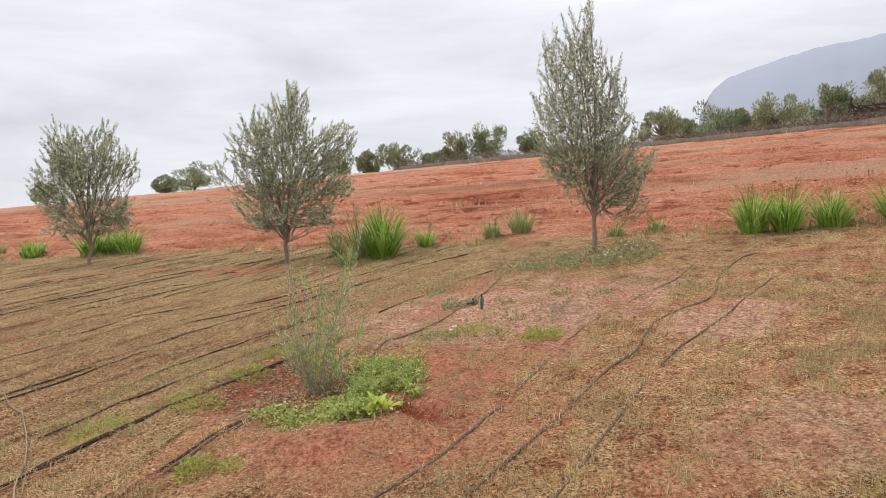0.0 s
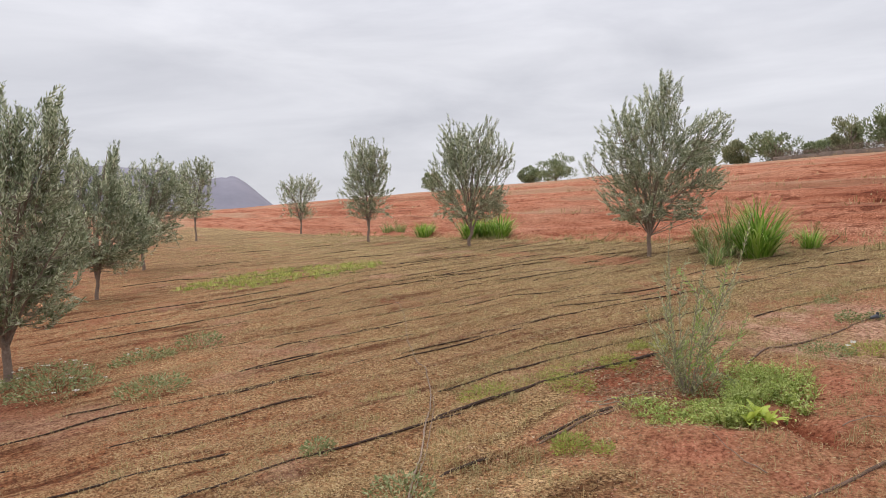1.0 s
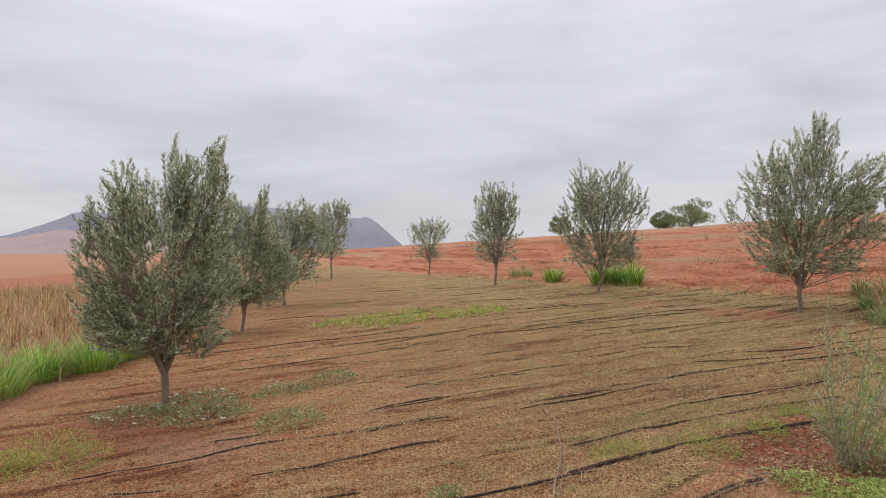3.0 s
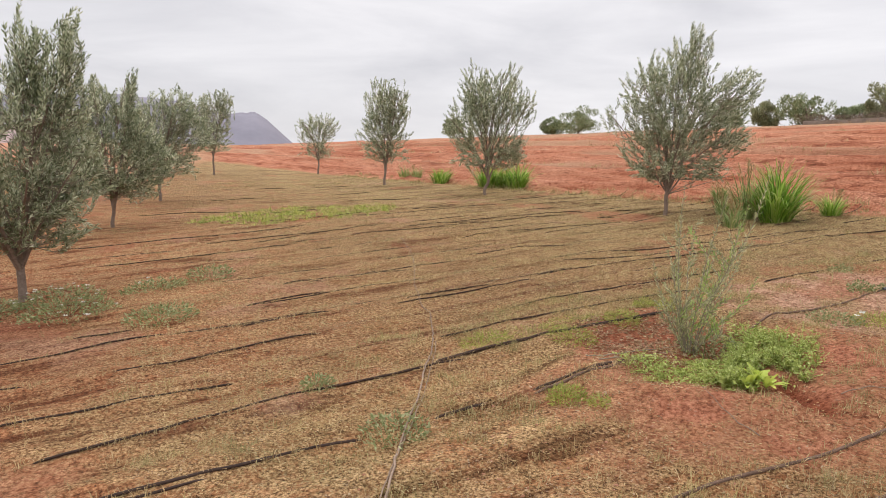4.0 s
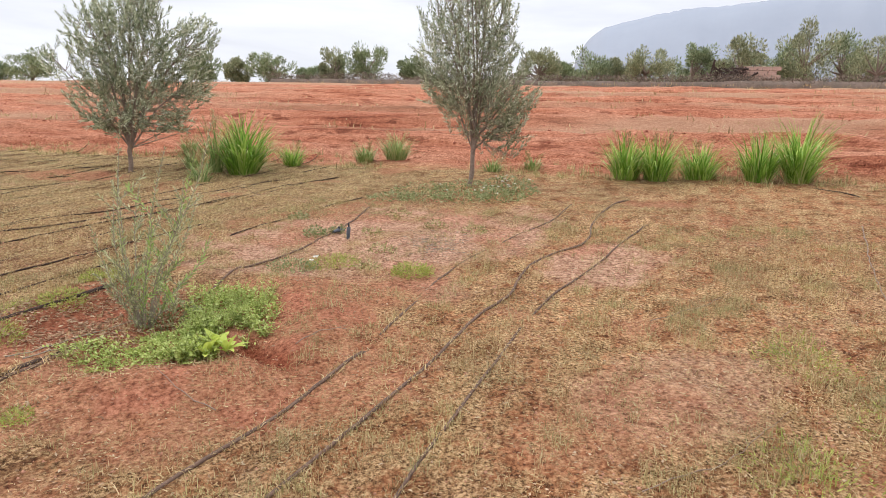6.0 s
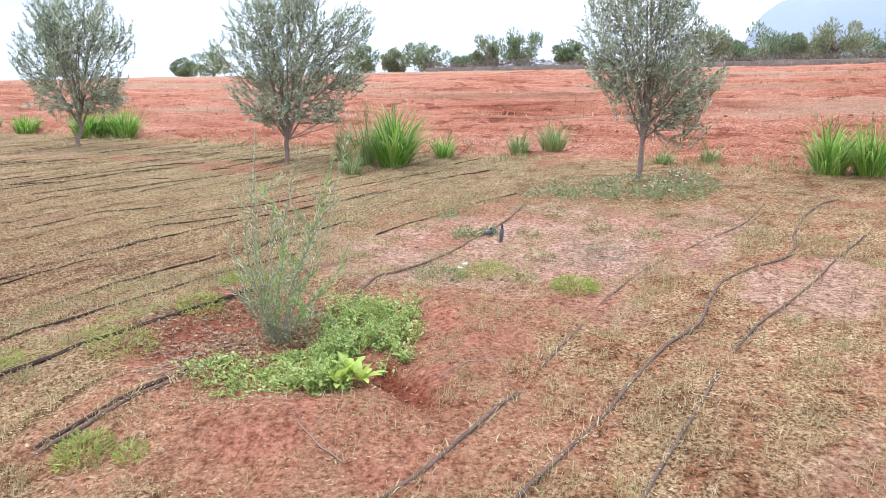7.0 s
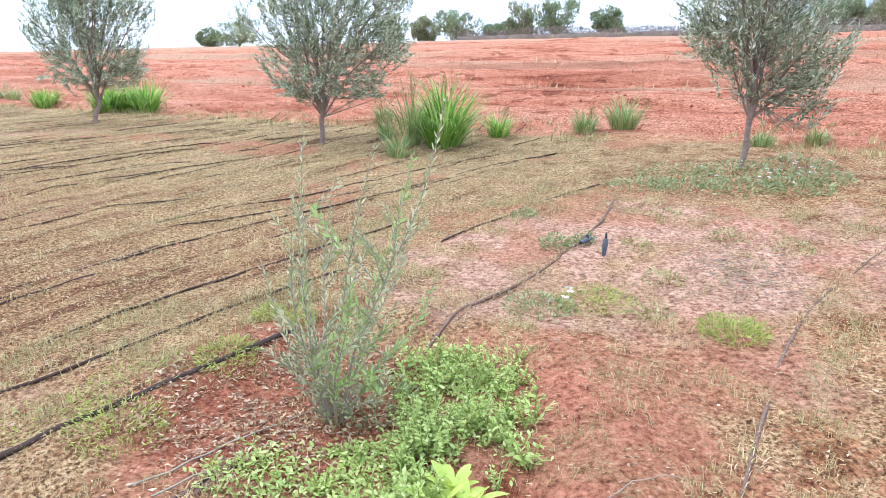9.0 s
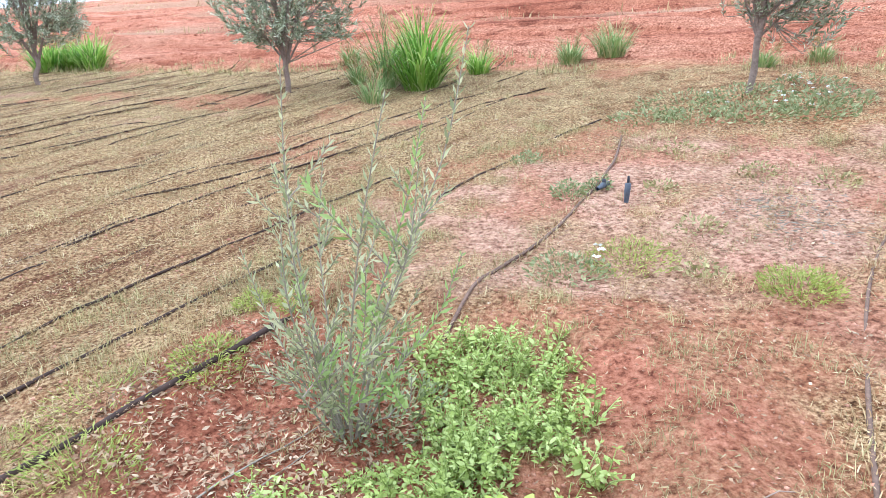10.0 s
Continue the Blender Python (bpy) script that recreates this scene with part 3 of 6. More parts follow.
def olive(label, base, lobes, trunk_r, fork_h, seed, shoots=560, leaf=0.052, leaf_mat=M_LEAF, lean=0.0, group="olive row along the ploughed field", size=1.0, dead=(), open_crown=0.0, low_share=0.12):
    """A young olive: trunk, limbs to each lobe of the crown, feathery upright shoots with paired narrow leaves.
    lobes: (across, height, half width, half height), across being square to the line from the camera's first place."""
    rng = np.random.default_rng(seed)
    bx, by = base
    lobes = [tuple(size * q for q in lobe) for lobe in lobes]
    fork_h, trunk_r = fork_h * size, trunk_r * size
    v = np.array([bx, by]) / math.hypot(bx, by)
    right = np.array([v[1], -v[0], 0.0])
    back = np.array([v[0], v[1], 0.0])
    up = np.array([0, 0, 1.0])
    tree = thing("olive_tree", foot(bx, by), label, "olive tree", group)
    fork = right * lean * fork_h + up * fork_h + back * rng.normal(0, 0.03)
    bend = right * rng.normal(0, 0.02)
    line = curve_line([-0.08 * up, 0.3 * fork + bend, 0.7 * fork - bend, fork], 9)
    radii = trunk_r * np.interp(np.linspace(0, 1, 9), [0, 0.12, 1], [1.25, 0.85, 0.7]) * rng.uniform(0.93, 1.07, 9)
    vv, ff = tube(line, radii, 8)
    part("trunk", mesh_of("trunk", vv, [ff], M_BARK, True), tree)
    nodes = []
    for k, (cx, cz, rx, rz) in enumerate(lobes):
        for side in range(2 if k < 3 else 1):
            tip = right * (cx + rng.normal(0, 0.35) * rx) + up * (cz + rng.uniform(0.1, 0.6) * rz) + back * rng.normal(0, 0.5) * rx
            low = line[-1 - int(rng.integers(0, 3))]
            mid = low + (tip - low) * np.array([0.38, 0.38, 0.52]) + rng.normal(0, 0.04, 3)
            if tip[2] < fork_h + 0.35:
                mid = low + (tip - low) * 0.5 + up * 0.1
            pts = curve_line([low, low + (mid - low) * 0.5 + rng.normal(0, 0.015, 3), mid, tip], 14)
            thick = trunk_r * (0.5 if k < 3 else 0.34)
            vv, ff = tube(pts, np.linspace(thick, 0.0045, 14), 6)
            part("limb", mesh_of("limb", vv, [ff], M_BARK, True), tree)
            nodes.append(pts[3:])
    nodes = np.concatenate(nodes)
    area = np.array([rx * rz for _, _, rx, rz in lobes]) ** 0.9
    share = rng.choice(len(lobes), size=int(shoots * 1.25), p=area / area.sum())
    reach = 0.8 * max(rx for _, _, rx, _ in lobes) + 0.12
    centre = sum(cx * rx * rz for cx, _, rx, rz in lobes) / sum(rx * rz for _, _, rx, rz in lobes)
    lines, at, along, sizes = [], [], [], []
    for j, k in enumerate(share):
        cx, cz, rx, rz = lobes[k]
        d = rng.normal(size=3)
        d /= np.linalg.norm(d)
        proud = j % 9 == 0
        d *= rng.uniform(1.0, 1.18) if proud else rng.uniform(0.12, 1.0) ** 0.45
        if proud:
            d[2] = abs(d[2])
        tip = right * (cx + d[0] * rx) + back * (d[1] * max(rx, 0.24)) + up * (cz + d[2] * rz)
        skirt = not proud and rng.random() < low_share
        if skirt:  # the low, spreading sprays round the fork
            w, t = reach * math.sqrt(rng.uniform(0.03, 1.0)), rng.uniform(0, 2 * math.pi)
            tip = right * (centre + w * math.cos(t)) + back * w * math.sin(t) + up * (fork_h + size * (rng.uniform(0.1, 0.5) + 0.12 * w / reach))
        tip[2] = max(tip[2], 0.36 * size + rng.uniform(0, 0.15))
        axis = fork + up * 0.45 * max(0.0, tip[2] - fork_h)
        out = tip - axis
        out /= np.linalg.norm(out) + 1e-6
        grow = out * (1, 1, 0.3 if skirt else 1) + up * (rng.uniform(-0.3, 0.35) if skirt else rng.uniform(0.0, 0.75)) + rng.normal(0, 0.38, 3)
        grow = grow + up * (0.9 if rx < 0.2 * size else 0.0)
        grow /= np.linalg.norm(grow)
        span = rng.uniform(0.18, 0.4) * (0.8 + 0.2 * size)
        tip = tip + grow * span * (0.15 if proud else 0.35)
        low = tip - grow * span
        gap = np.linalg.norm(nodes - low + out * 0.1, axis=1) + 1.5 * np.clip(nodes[:, 2] - low[2], 0, None)
        node = nodes[int(np.argmin(gap))]
        lines.append(tube(curve_line([node, (node + low) / 2 - up * 0.03 + rng.normal(0, 0.015, 3), low], 4), np.linspace(0.0045, 0.0028, 4), 3))
        pts = curve_line([low, (low + tip) / 2 - up * 0.012 + rng.normal(0, 0.012, 3), tip], 6)
        lines.append(tube(pts[::2], np.linspace(0.0028, 0.0014, 3), 3))
        pairs = max(6, int(span / (0.36 * leaf) * (1 - open_crown)))
        s = np.repeat((np.arange(pairs) + rng.uniform(0, 0.4, pairs)) / pairs, 2)
        turn = np.repeat(np.arange(pairs) * 1.57 + rng.uniform(0, 6.28), 2) + np.tile([0, math.pi], pairs) + rng.normal(0, 0.35, 2 * pairs)
        i = np.clip(s, 0, 0.999) * 5
        q = i.astype(int)
        t = pts[q + 1] - pts[q]
        t /= np.linalg.norm(t, axis=1, keepdims=True)
        a = np.cross(t, right + 0.3 * back)
        a /= np.linalg.norm(a, axis=1, keepdims=True) + 1e-9
        b = np.cross(t, a)
        r = a * np.cos(turn)[:, None] + b * np.sin(turn)[:, None]
        at.append(pts[q] + (pts[q + 1] - pts[q]) * (i - q)[:, None])
        along.append(t * rng.uniform(0.7, 1.3, 2 * pairs)[:, None] * (1 + s[:, None]) + r + rng.normal(0, 0.15, (2 * pairs, 3)))
        sizes.append(leaf * rng.uniform(0.75, 1.25, 2 * pairs) * np.interp(s, [0, 0.2, 0.75, 1], [0.8, 1.1, 1.0, 0.6]))
    vv, ff = joined(lines)
    part("twig_work", mesh_of("twig_work", vv, [ff], M_TWIG), tree)["kind"] = "stuff"
    at, along, sizes = np.concatenate(at), np.concatenate(along), np.concatenate(sizes)
    vv, ff = leaves(at, along, sizes, sizes * rng.uniform(0.22, 0.33, len(sizes)), rng)
    part("crown", mesh_of("crown", vv, [ff], leaf_mat), tree)["kind"] = "stuff"
    for cx, cz in dead:
        pts = curve_line([fork * 0.8, fork + right * cx * 0.5 + up * (cz - fork_h) * 0.4, right * cx + up * cz], 8)
        vv, ff = tube(pts, np.linspace(0.007, 0.002, 8), 4)
        part("dead_branch", mesh_of("dead_branch", vv, [ff], M_TWIG), tree, "bare brown dead branch")
    return tree


olive("young olive with a tall slender crown in a weedy basin", (2.0, 8.45),
      [(-0.05, 1.7, 0.5, 0.95), (-0.18, 2.3, 0.36, 0.62), (-0.02, 1.4, 0.68, 0.55), (0.12, 1.0, 0.55, 0.45), (0.42, 1.0, 0.36, 0.55), (0.38, 1.85, 0.22, 0.38), (-0.4, 1.15, 0.24, 0.3), (0.08, 2.88, 0.09, 0.26), (-0.52, 1.8, 0.16, 0.3), (0.52, 0.75, 0.16, 0.35)],
      0.036, 0.58, 11, 660, 0.05, lean=0.12, size=1.02, open_crown=0.34, low_share=0.03)
olive("young olive with a wide ragged grey-green crown and forked trunk", (-2.37, 10.75),
      [(-0.42, 1.75, 0.45, 0.6), (0.72, 1.7, 0.45, 0.5), (0.0, 2.2, 0.42, 0.5), (0.12, 1.75, 0.7, 0.62), (0.1, 1.15, 0.6, 0.35), (0.15, 1.4, 0.75, 0.45), (0.3, 2.45, 0.22, 0.5), (-0.5, 1.0, 0.32, 0.25), (0.98, 2.02, 0.26, 0.3), (-0.9, 1.5, 0.14, 0.16), (-0.3, 2.25, 0.14, 0.25), (0.85, 1.25, 0.3, 0.25)],
      0.042, 0.42, 12, 680, 0.055, lean=0.06, size=0.98, low_share=0.2, dead=((1.15, 0.75), (0.95, 0.9)))
olive("young olive with a spreading two-headed crown above green tufts", (-6.72, 13.25),
      [(-0.35, 2.05, 0.3, 0.5), (0.35, 2.1, 0.3, 0.52), (0.0, 1.45, 0.74, 0.6), (0.0, 1.8, 0.55, 0.55), (0.75, 1.75, 0.2, 0.3), (-0.75, 1.4, 0.15, 0.28), (0.45, 1.0, 0.35, 0.3), (-0.5, 1.05, 0.25, 0.25)],
      0.042, 0.38, 13, 600, 0.06, size=1.1, low_share=0.2)
olive("young olive with a dense upright oval crown", (-11.3, 15.9),
      [(-0.2, 2.05, 0.42, 0.72), (0.2, 2.05, 0.45, 0.75), (-0.05, 1.25, 0.68, 0.55), (0.0, 1.7, 0.55, 0.8)], 0.042, 0.45, 14, 460, 0.066, size=1.05)
olive("small pale olive bush with a low vase-shaped crown", (-18.4, 21.3),
      [(-0.1, 1.3, 0.62, 0.6), (0.25, 1.55, 0.42, 0.42), (-0.4, 1.5, 0.38, 0.42), (-0.05, 0.85, 0.38, 0.4)], 0.035, 0.4, 15, 260, 0.08, size=1.22, open_crown=0.2)
olive("young olive with a full rounded yellowish-green crown by a pipe", (5.81, 4.86),
      [(0.15, 2.0, 0.72, 0.55), (0.0, 1.3, 0.82, 0.45), (0.1, 1.65, 0.78, 0.7), (-0.5, 2.3, 0.15, 0.3), (0.15, 2.45, 0.3, 0.2), (0.5, 2.4, 0.25, 0.22), (0.8, 1.75, 0.35, 0.5), (-0.6, 1.6, 0.25, 0.3), (0.6, 1.15, 0.4, 0.3)],
      0.043, 0.5, 16, 640, 0.05, M_LEAF_YELLOW, lean=0.05, size=0.88, open_crown=0.3, low_share=0.22)
olive("large young olive with a dense grey-green crown over flowering weeds", (-6.75, 3.43),
      [(-0.1, 1.6, 0.72, 0.6), (-0.05, 1.05, 0.72, 0.38), (0.33, 2.0, 0.32, 0.5), (-0.35, 2.1, 0.25, 0.35), (0.48, 2.4, 0.12, 0.38), (0.1, 2.35, 0.16, 0.32), (-0.62, 1.4, 0.25, 0.6), (-0.55, 0.85, 0.25, 0.3), (0.45, 1.3, 0.3, 0.4)],
      0.05, 0.4, 17, 900, 0.055, group="second olive row", size=1.0, low_share=0.16)
olive("young olive in the second row behind the large one", (-10.42, 6.85),
      [(0.1, 1.9, 0.45, 0.55), (0.0, 1.25, 0.7, 0.5), (0.35, 2.5, 0.12, 0.35), (-0.2, 2.3, 0.2, 0.3), (0.5, 1.6, 0.35, 0.4), (0.75, 1.2, 0.35, 0.4), (-0.45, 1.55, 0.4, 0.5)], 0.04, 0.4, 18, 620, 0.062, group="second olive row", size=0.92, low_share=0.2)
olive("young olive in the second row with a leafy oval crown", (-13.3, 9.93),
      [(0.0, 1.6, 0.65, 0.6), (0.35, 1.9, 0.4, 0.5), (0.1, 1.15, 0.6, 0.4), (0.75, 1.5, 0.4, 0.5), (-0.55, 1.6, 0.4, 0.5)], 0.04, 0.4, 19, 560, 0.068, group="second olive row", size=1.06, low_share=0.2)
olive("young olive near the end of the second row", (-21.3, 18.45),
      [(0.0, 2.0, 0.6, 0.7), (0.35, 2.3, 0.3, 0.5), (-0.4, 2.0, 0.4, 0.6), (0.0, 1.3, 0.65, 0.4)], 0.04, 0.6, 20, 420, 0.08, group="second olive row", size=1.17)


def far_olive(label, bearing, n, wide, high, seed, mat=M_LEAF_DARK, bushy=False):
    """A grown olive on the ridge: short trunk and a clumped crown of leafy sprays."""
    rng = np.random.default_rng(seed)
    wide, high = wide * 1.12, high * (1.12 if bearing < -15 else 0.86)
    a = math.radians(bearing)
    d = n / (-NX * math.sin(a) + NY * math.cos(a))
    x, y = -math.sin(a) * d, math.cos(a) * d
    tree = thing("olive_tree", foot(x, y), label, "olive tree", "olives on the ridge")
    r = 0.035 * high
    pts = curve_line([(0, 0, -0.15), (0.04, 0, 0.15 * high), (0, 0.05, 0.34 * high)], 6)
    vv, ff = tube(pts, np.linspace(r * 1.5, r, 6), 7)
    part("trunk", mesh_of("trunk", vv, [ff], M_BARK, True), tree)
    at, along = [], []
    clumps = 24
    lines = []
    mid, half = (0.48, 0.42) if bushy else (0.62, 0.32)
    for k in range(clumps):
        g = rng.normal(size=3)
        g *= rng.uniform(0.2, 1.1) ** 0.4 / np.linalg.norm(g)
        c = np.array([g[0] * wide * 0.45, g[1] * wide * 0.45, high * (mid + half * g[2])])
        lines.append(tube(curve_line([pts[-1] if c[2] > 0.4 * high else pts[2], (pts[-1] + c) / 2 + rng.normal(0, 0.05, 3), c], 6), np.linspace(r * 0.6, 0.01, 6), 5))
        q = np.array([wide * 0.13, wide * 0.13, high * 0.15]) * rng.uniform(0.55, 1.4)
        m = 210
        g = rng.normal(size=(m, 3))
        g /= np.linalg.norm(g, axis=1, keepdims=True)
        g *= rng.uniform(0.2, 1.15, (m, 1)) ** 0.5
        at.append(c + g * q)
        along.append(g + rng.normal(0, 0.4, (m, 3)) + [c[0] / wide, c[1] / wide, 0.9])
    vv, ff = joined(lines)
    part("branch_work", mesh_of("branch_work", vv, [ff], M_BARK), tree)
    at, along = np.concatenate(at), np.concatenate(along)
    at[:, 2] = np.abs(at[:, 2] - 0.05 * high) + 0.05 * high
    size = rng.uniform(0.10, 0.22, len(at))
    vv, ff = leaves(at, along, size, size * 0.32, rng)
    part("crown", mesh_of("crown", vv, [ff], mat), tree)
    return tree


ROUND = "grown olive with a rounded dark green crown on the ridge"
DUST = "dusty brown-green olive with an open crown on the ridge"
LOW = "low bushy olive on the ridge"
for k, (label, b, n, w, h, mat, bushy) in enumerate([
    (LOW, 7.6, 41, 2.6, 2.6, M_LEAF_DARK, True), (DUST, 5.3, 41, 1.7, 2.2, M_LEAF_DUSTY, True), (ROUND, 2.4, 41, 3.0, 3.3, M_LEAF_DARK, True),
    (LOW, -0.7, 42, 2.0, 1.6, M_LEAF_DARK, True), (DUST, -2.4, 41, 1.9, 3.0, M_LEAF_DUSTY, True), (ROUND, -4.9, 41, 2.6, 3.3, M_LEAF_DARK, True),
    (ROUND, -8.8, 42, 2.0, 2.5, M_LEAF_DARK, True), (ROUND, 19.2, 39, 4.1, 2.7, M_LEAF_DARK, True), (LOW, 21.3, 39, 1.8, 1.9, M_LEAF_DARK, True),
    (LOW, 29.5, 39, 2.2, 2.9, M_LEAF_DARK, True),
    (DUST, -19.0, 42, 2.4, 2.2, M_LEAF_DUSTY, True), (LOW, -20.6, 44, 2.2, 1.7, M_LEAF_DARK, True), (ROUND, -23.0, 43, 2.6, 2.2, M_LEAF_DARK, True), (LOW, -24.9, 44, 2.0, 1.8, M_LEAF_DUSTY, True),
    (DUST, -27.3, 42, 2.6, 2.6, M_LEAF_DUSTY, True), (ROUND, -29.3, 46, 2.6, 2.2, M_LEAF_DARK, True), (ROUND, -30.8, 44, 2.4, 2.6, M_LEAF_DARK, True), (DUST, -34.1, 42, 2.6, 2.8, M_LEAF_DUSTY, True),
    (ROUND, -36.4, 44, 2.8, 3.0, M_LEAF_DARK, True), (DUST, -38.5, 43, 3.2, 3.6, M_LEAF_DUSTY, True), (ROUND, -40.9, 45, 2.8, 3.2, M_LEAF_DARK, True), (DUST, -43.0, 42, 2.8, 2.6, M_LEAF_DUSTY, True),
    (ROUND, -45.0, 46, 3.0, 3.6, M_LEAF_DARK, True), (ROUND, -47.2, 45, 3.0, 3.2, M_LEAF_DARK, True), (DUST, -49.6, 44, 3.0, 3.0, M_LEAF_DUSTY, True), (ROUND, -52.2, 45, 3.2, 3.2, M_LEAF_DARK, True), (DUST, -54.8, 44, 3.0, 3.0, M_LEAF_DUSTY, True), (ROUND, -57.5, 45, 3.2, 3.4, M_LEAF_DARK, True),
    (ROUND, -32.6, 49, 2.8, 2.6, M_LEAF_DARK, True), (ROUND, -37.6, 50, 3.0, 3.2, M_LEAF_DARK, True), (DUST, -42.2, 50, 3.0, 3.4, M_LEAF_DUSTY, True), (ROUND, -26.0, 50, 2.6, 2.0, M_LEAF_DARK, True)]):
    far_olive(label, b, n, w, h, 300 + k, mat, bushy)

# ================= the ridge's edge =================


def sprays(x, y, rng, high, wide, per, mat, name, label, category, leaf=(0.12, 0.3), thin=0.12, kind="stuff"):
    """Tangled twigs and leaves standing on the land along the given places."""
    k = len(x) * per
    px, py = np.repeat(x, per) + rng.normal(0, wide, k), np.repeat(y, per) + rng.normal(0, wide, k)
    tall = np.repeat(high * (0.55 + 0.9 * cloudy(x * 0.5, y * 0.5, 7)), per)
    pz = land(px, py) + rng.uniform(0, 1, k) ** 0.8 * tall
    d = rng.normal(size=(k, 3)) + [0, 0, 0.5]
    size = rng.uniform(*leaf, k)
    v, f = leaves(np.stack([px, py, pz], -1), d, size, size * thin, rng)
    return tagged(new(name, mesh_of(name, v, [f], mat)), label, category, kind=kind)


rng = np.random.default_rng(40)
hu = np.linspace(-62, 24, 1300)
hx, hy = to_plan(hu, 38.4 + 0.5 * np.sin(hu * 0.13))
sprays(hx, hy, rng, 0.62, 0.28, 40, M_HEDGE, "dry_hedge", "long low hedge of dry grey-brown thorn along the ridge", "hedge", (0.08, 0.24), 0.14)
bank = tube(np.stack([hx, hy, land(hx, hy) + 0.02], -1)[::6], 0.33 + 0.14 * cloudy(hu[::6] * 0.6, hu[::6] * 0, 3), 6)
part("bank", mesh_of("bank", bank[0], [bank[1]], M_HEDGE, True), bpy.data.objects["dry_hedge"], "earth bank under the thorns")

# A thin pipe and a shallow ditch line below the hedge.


LAID = []


def laid_pipe(points, radius, mat, label, lift=0.4, sides=6, wave=0.012, seed=0, group="drip lines in the straw", name="irrigation_pipe"):
    """A hose lying on the land through the given plan points."""
    r = np.random.default_rng(seed + 900)
    p = np.asarray(points, float)
    length = np.linalg.norm(np.diff(p, axis=0), axis=1).sum()
    count = max(10, int(length / (0.09 if length < 12 else 0.3)))
    line = curve_line(p, count)
    s = np.linspace(0, length, count)
    off = wave * (np.sin(s * 2.3 + seed) + 0.6 * np.sin(s * 5.1 + 2 * seed))
    t = np.gradient(line, axis=0)
    t /= np.linalg.norm(t, axis=1, keepdims=True) + 1e-9
    line = line + np.stack([-t[:, 1], t[:, 0]], -1) * off[:, None]
    z = land(line[:, 0], line[:, 1])
    eased = z.copy()
    for _ in range(14):  # a stiff hose bridges the small hollows
        eased[1:-1] = (eased[:-2] + eased[1:-1] + eased[2:]) / 3
    z = np.maximum(0.35 * z + 0.65 * eased, z - 0.3 * radius) + radius * lift + 0.003 * np.sin(s * 3.7 + seed)
    z = z - 0.03 * (1 - step(0, 0.12, np.minimum(s, length - s)))  # the ends run into the soil
    if radius < 0.0073:
        z = z - 1.5 * radius * step(0.6, 0.74, cloudy(s * 1.7 + seed * 3.1, s * 0 + seed, 17, 3))  # buried stretches
    LAID.append((line, radius))
    v, f = tube(np.column_stack([line, z]), radius, sides)
    mid = line[count // 2]
    ob = thing(name, foot(*mid), label, "irrigation pipe", group)
    part("hose", mesh_of("hose", v - np.array(foot(*mid)), [f], mat, True), ob)
    return ob


def drip(*points, radius=0.0071, seed=0):
    """One thin drip hose, half sunk in the straw."""
    return laid_pipe(points, radius, M_PIPE, "thin black drip hose half sunk in dry straw", 0.55, 5, 0.012, seed)


drip((-4.3, 1.2), (-3.96, 1.71), (-3.71, 2.1), (-3.47, 2.47), (-3.3, 2.68), (-3.2, 2.87), radius=0.0074, seed=0)
drip((-3.35, 1.6), (-3.05, 2.18), (-2.86, 2.48), (-2.74, 2.77), (-2.43, 3.19), (-2.17, 3.54), (-2.02, 3.76), radius=0.0078, seed=1)
drip((-4.86, 1.95), (-4.52, 2.1), (-4.36, 2.26), seed=2)
drip((-5.4, 1.7), (-5.2, 2.1), (-4.9, 2.5), (-4.78, 3.02), (-4.45, 3.35), seed=3)
drip((-4.13, 2.53), (-4, 2.75), (-3.76, 3.14), (-3.5, 3.57), (-3.3, 3.8), seed=4)
drip((-4.13, 3.64), (-3.95, 3.88), (-3.77, 4.14), (-3.62, 4.3), seed=5)
drip((-4.5, 4.05), (-4.4, 4.48), (-4.11, 4.86), seed=6)
drip((-4.85, 4.88), (-4.74, 5.2), (-4.5, 5.36), (-4.27, 5.52), (-3.85, 5.94), seed=7)
drip((-9.15, 4.92), (-8.84, 5.61), (-8.03, 6.72), (-7.3, 7.8), seed=8)
drip((-8.13, 4.89), (-7.72, 5.56), (-7.14, 6.46), (-6.58, 7.75), (-6.15, 8.92), seed=9)
drip((-7.5, 4.6), (-6.9, 5.5), (-6.5, 6.69), (-5.94, 7.87), (-5.05, 8.74), seed=10)
drip((-2.52, 4), (-2.25, 4.4), (-2.07, 4.62), (-1.86, 4.9), (-1.69, 5.19), (-1.42, 5.55), (-1.05, 6), radius=0.0078, seed=11)
drip((-2.25, 3.5), (-2, 3.93), (-1.73, 4.22), (-1.6, 4.42), (-1.51, 4.56), (-1.38, 4.74), (-1.27, 4.86), (-1.12, 5.1), radius=0.0125, seed=12)
drip((-3.34, 4.66), (-3.04, 5.06), (-2.77, 5.5), (-2.5, 5.98), seed=13)
drip((-2.6, 6.05), (-2.12, 6.68), (-1.75, 7.22), (-1.45, 7.5), (-0.4, 8.6), seed=14)
drip((-2.76, 6.94), (-2.3, 7.4), (-1.87, 7.79), (-0.6, 9.3), seed=15)
drip((-3.8, 6.75), (-3.5, 7.25), (-3.34, 7.57), (-3.13, 7.62), (-2.79, 7.56), (-2.61, 8.08), (-2.48, 8.54), seed=16)
drip((-5.88, 8.51), (-4.81, 9.25), (-4.3, 10.03), (-3.89, 10.48), seed=17)
drip((-5.3, 8.9), (-4.77, 9.64), (-4.36, 10.21), (-3.7, 10.9), seed=18)
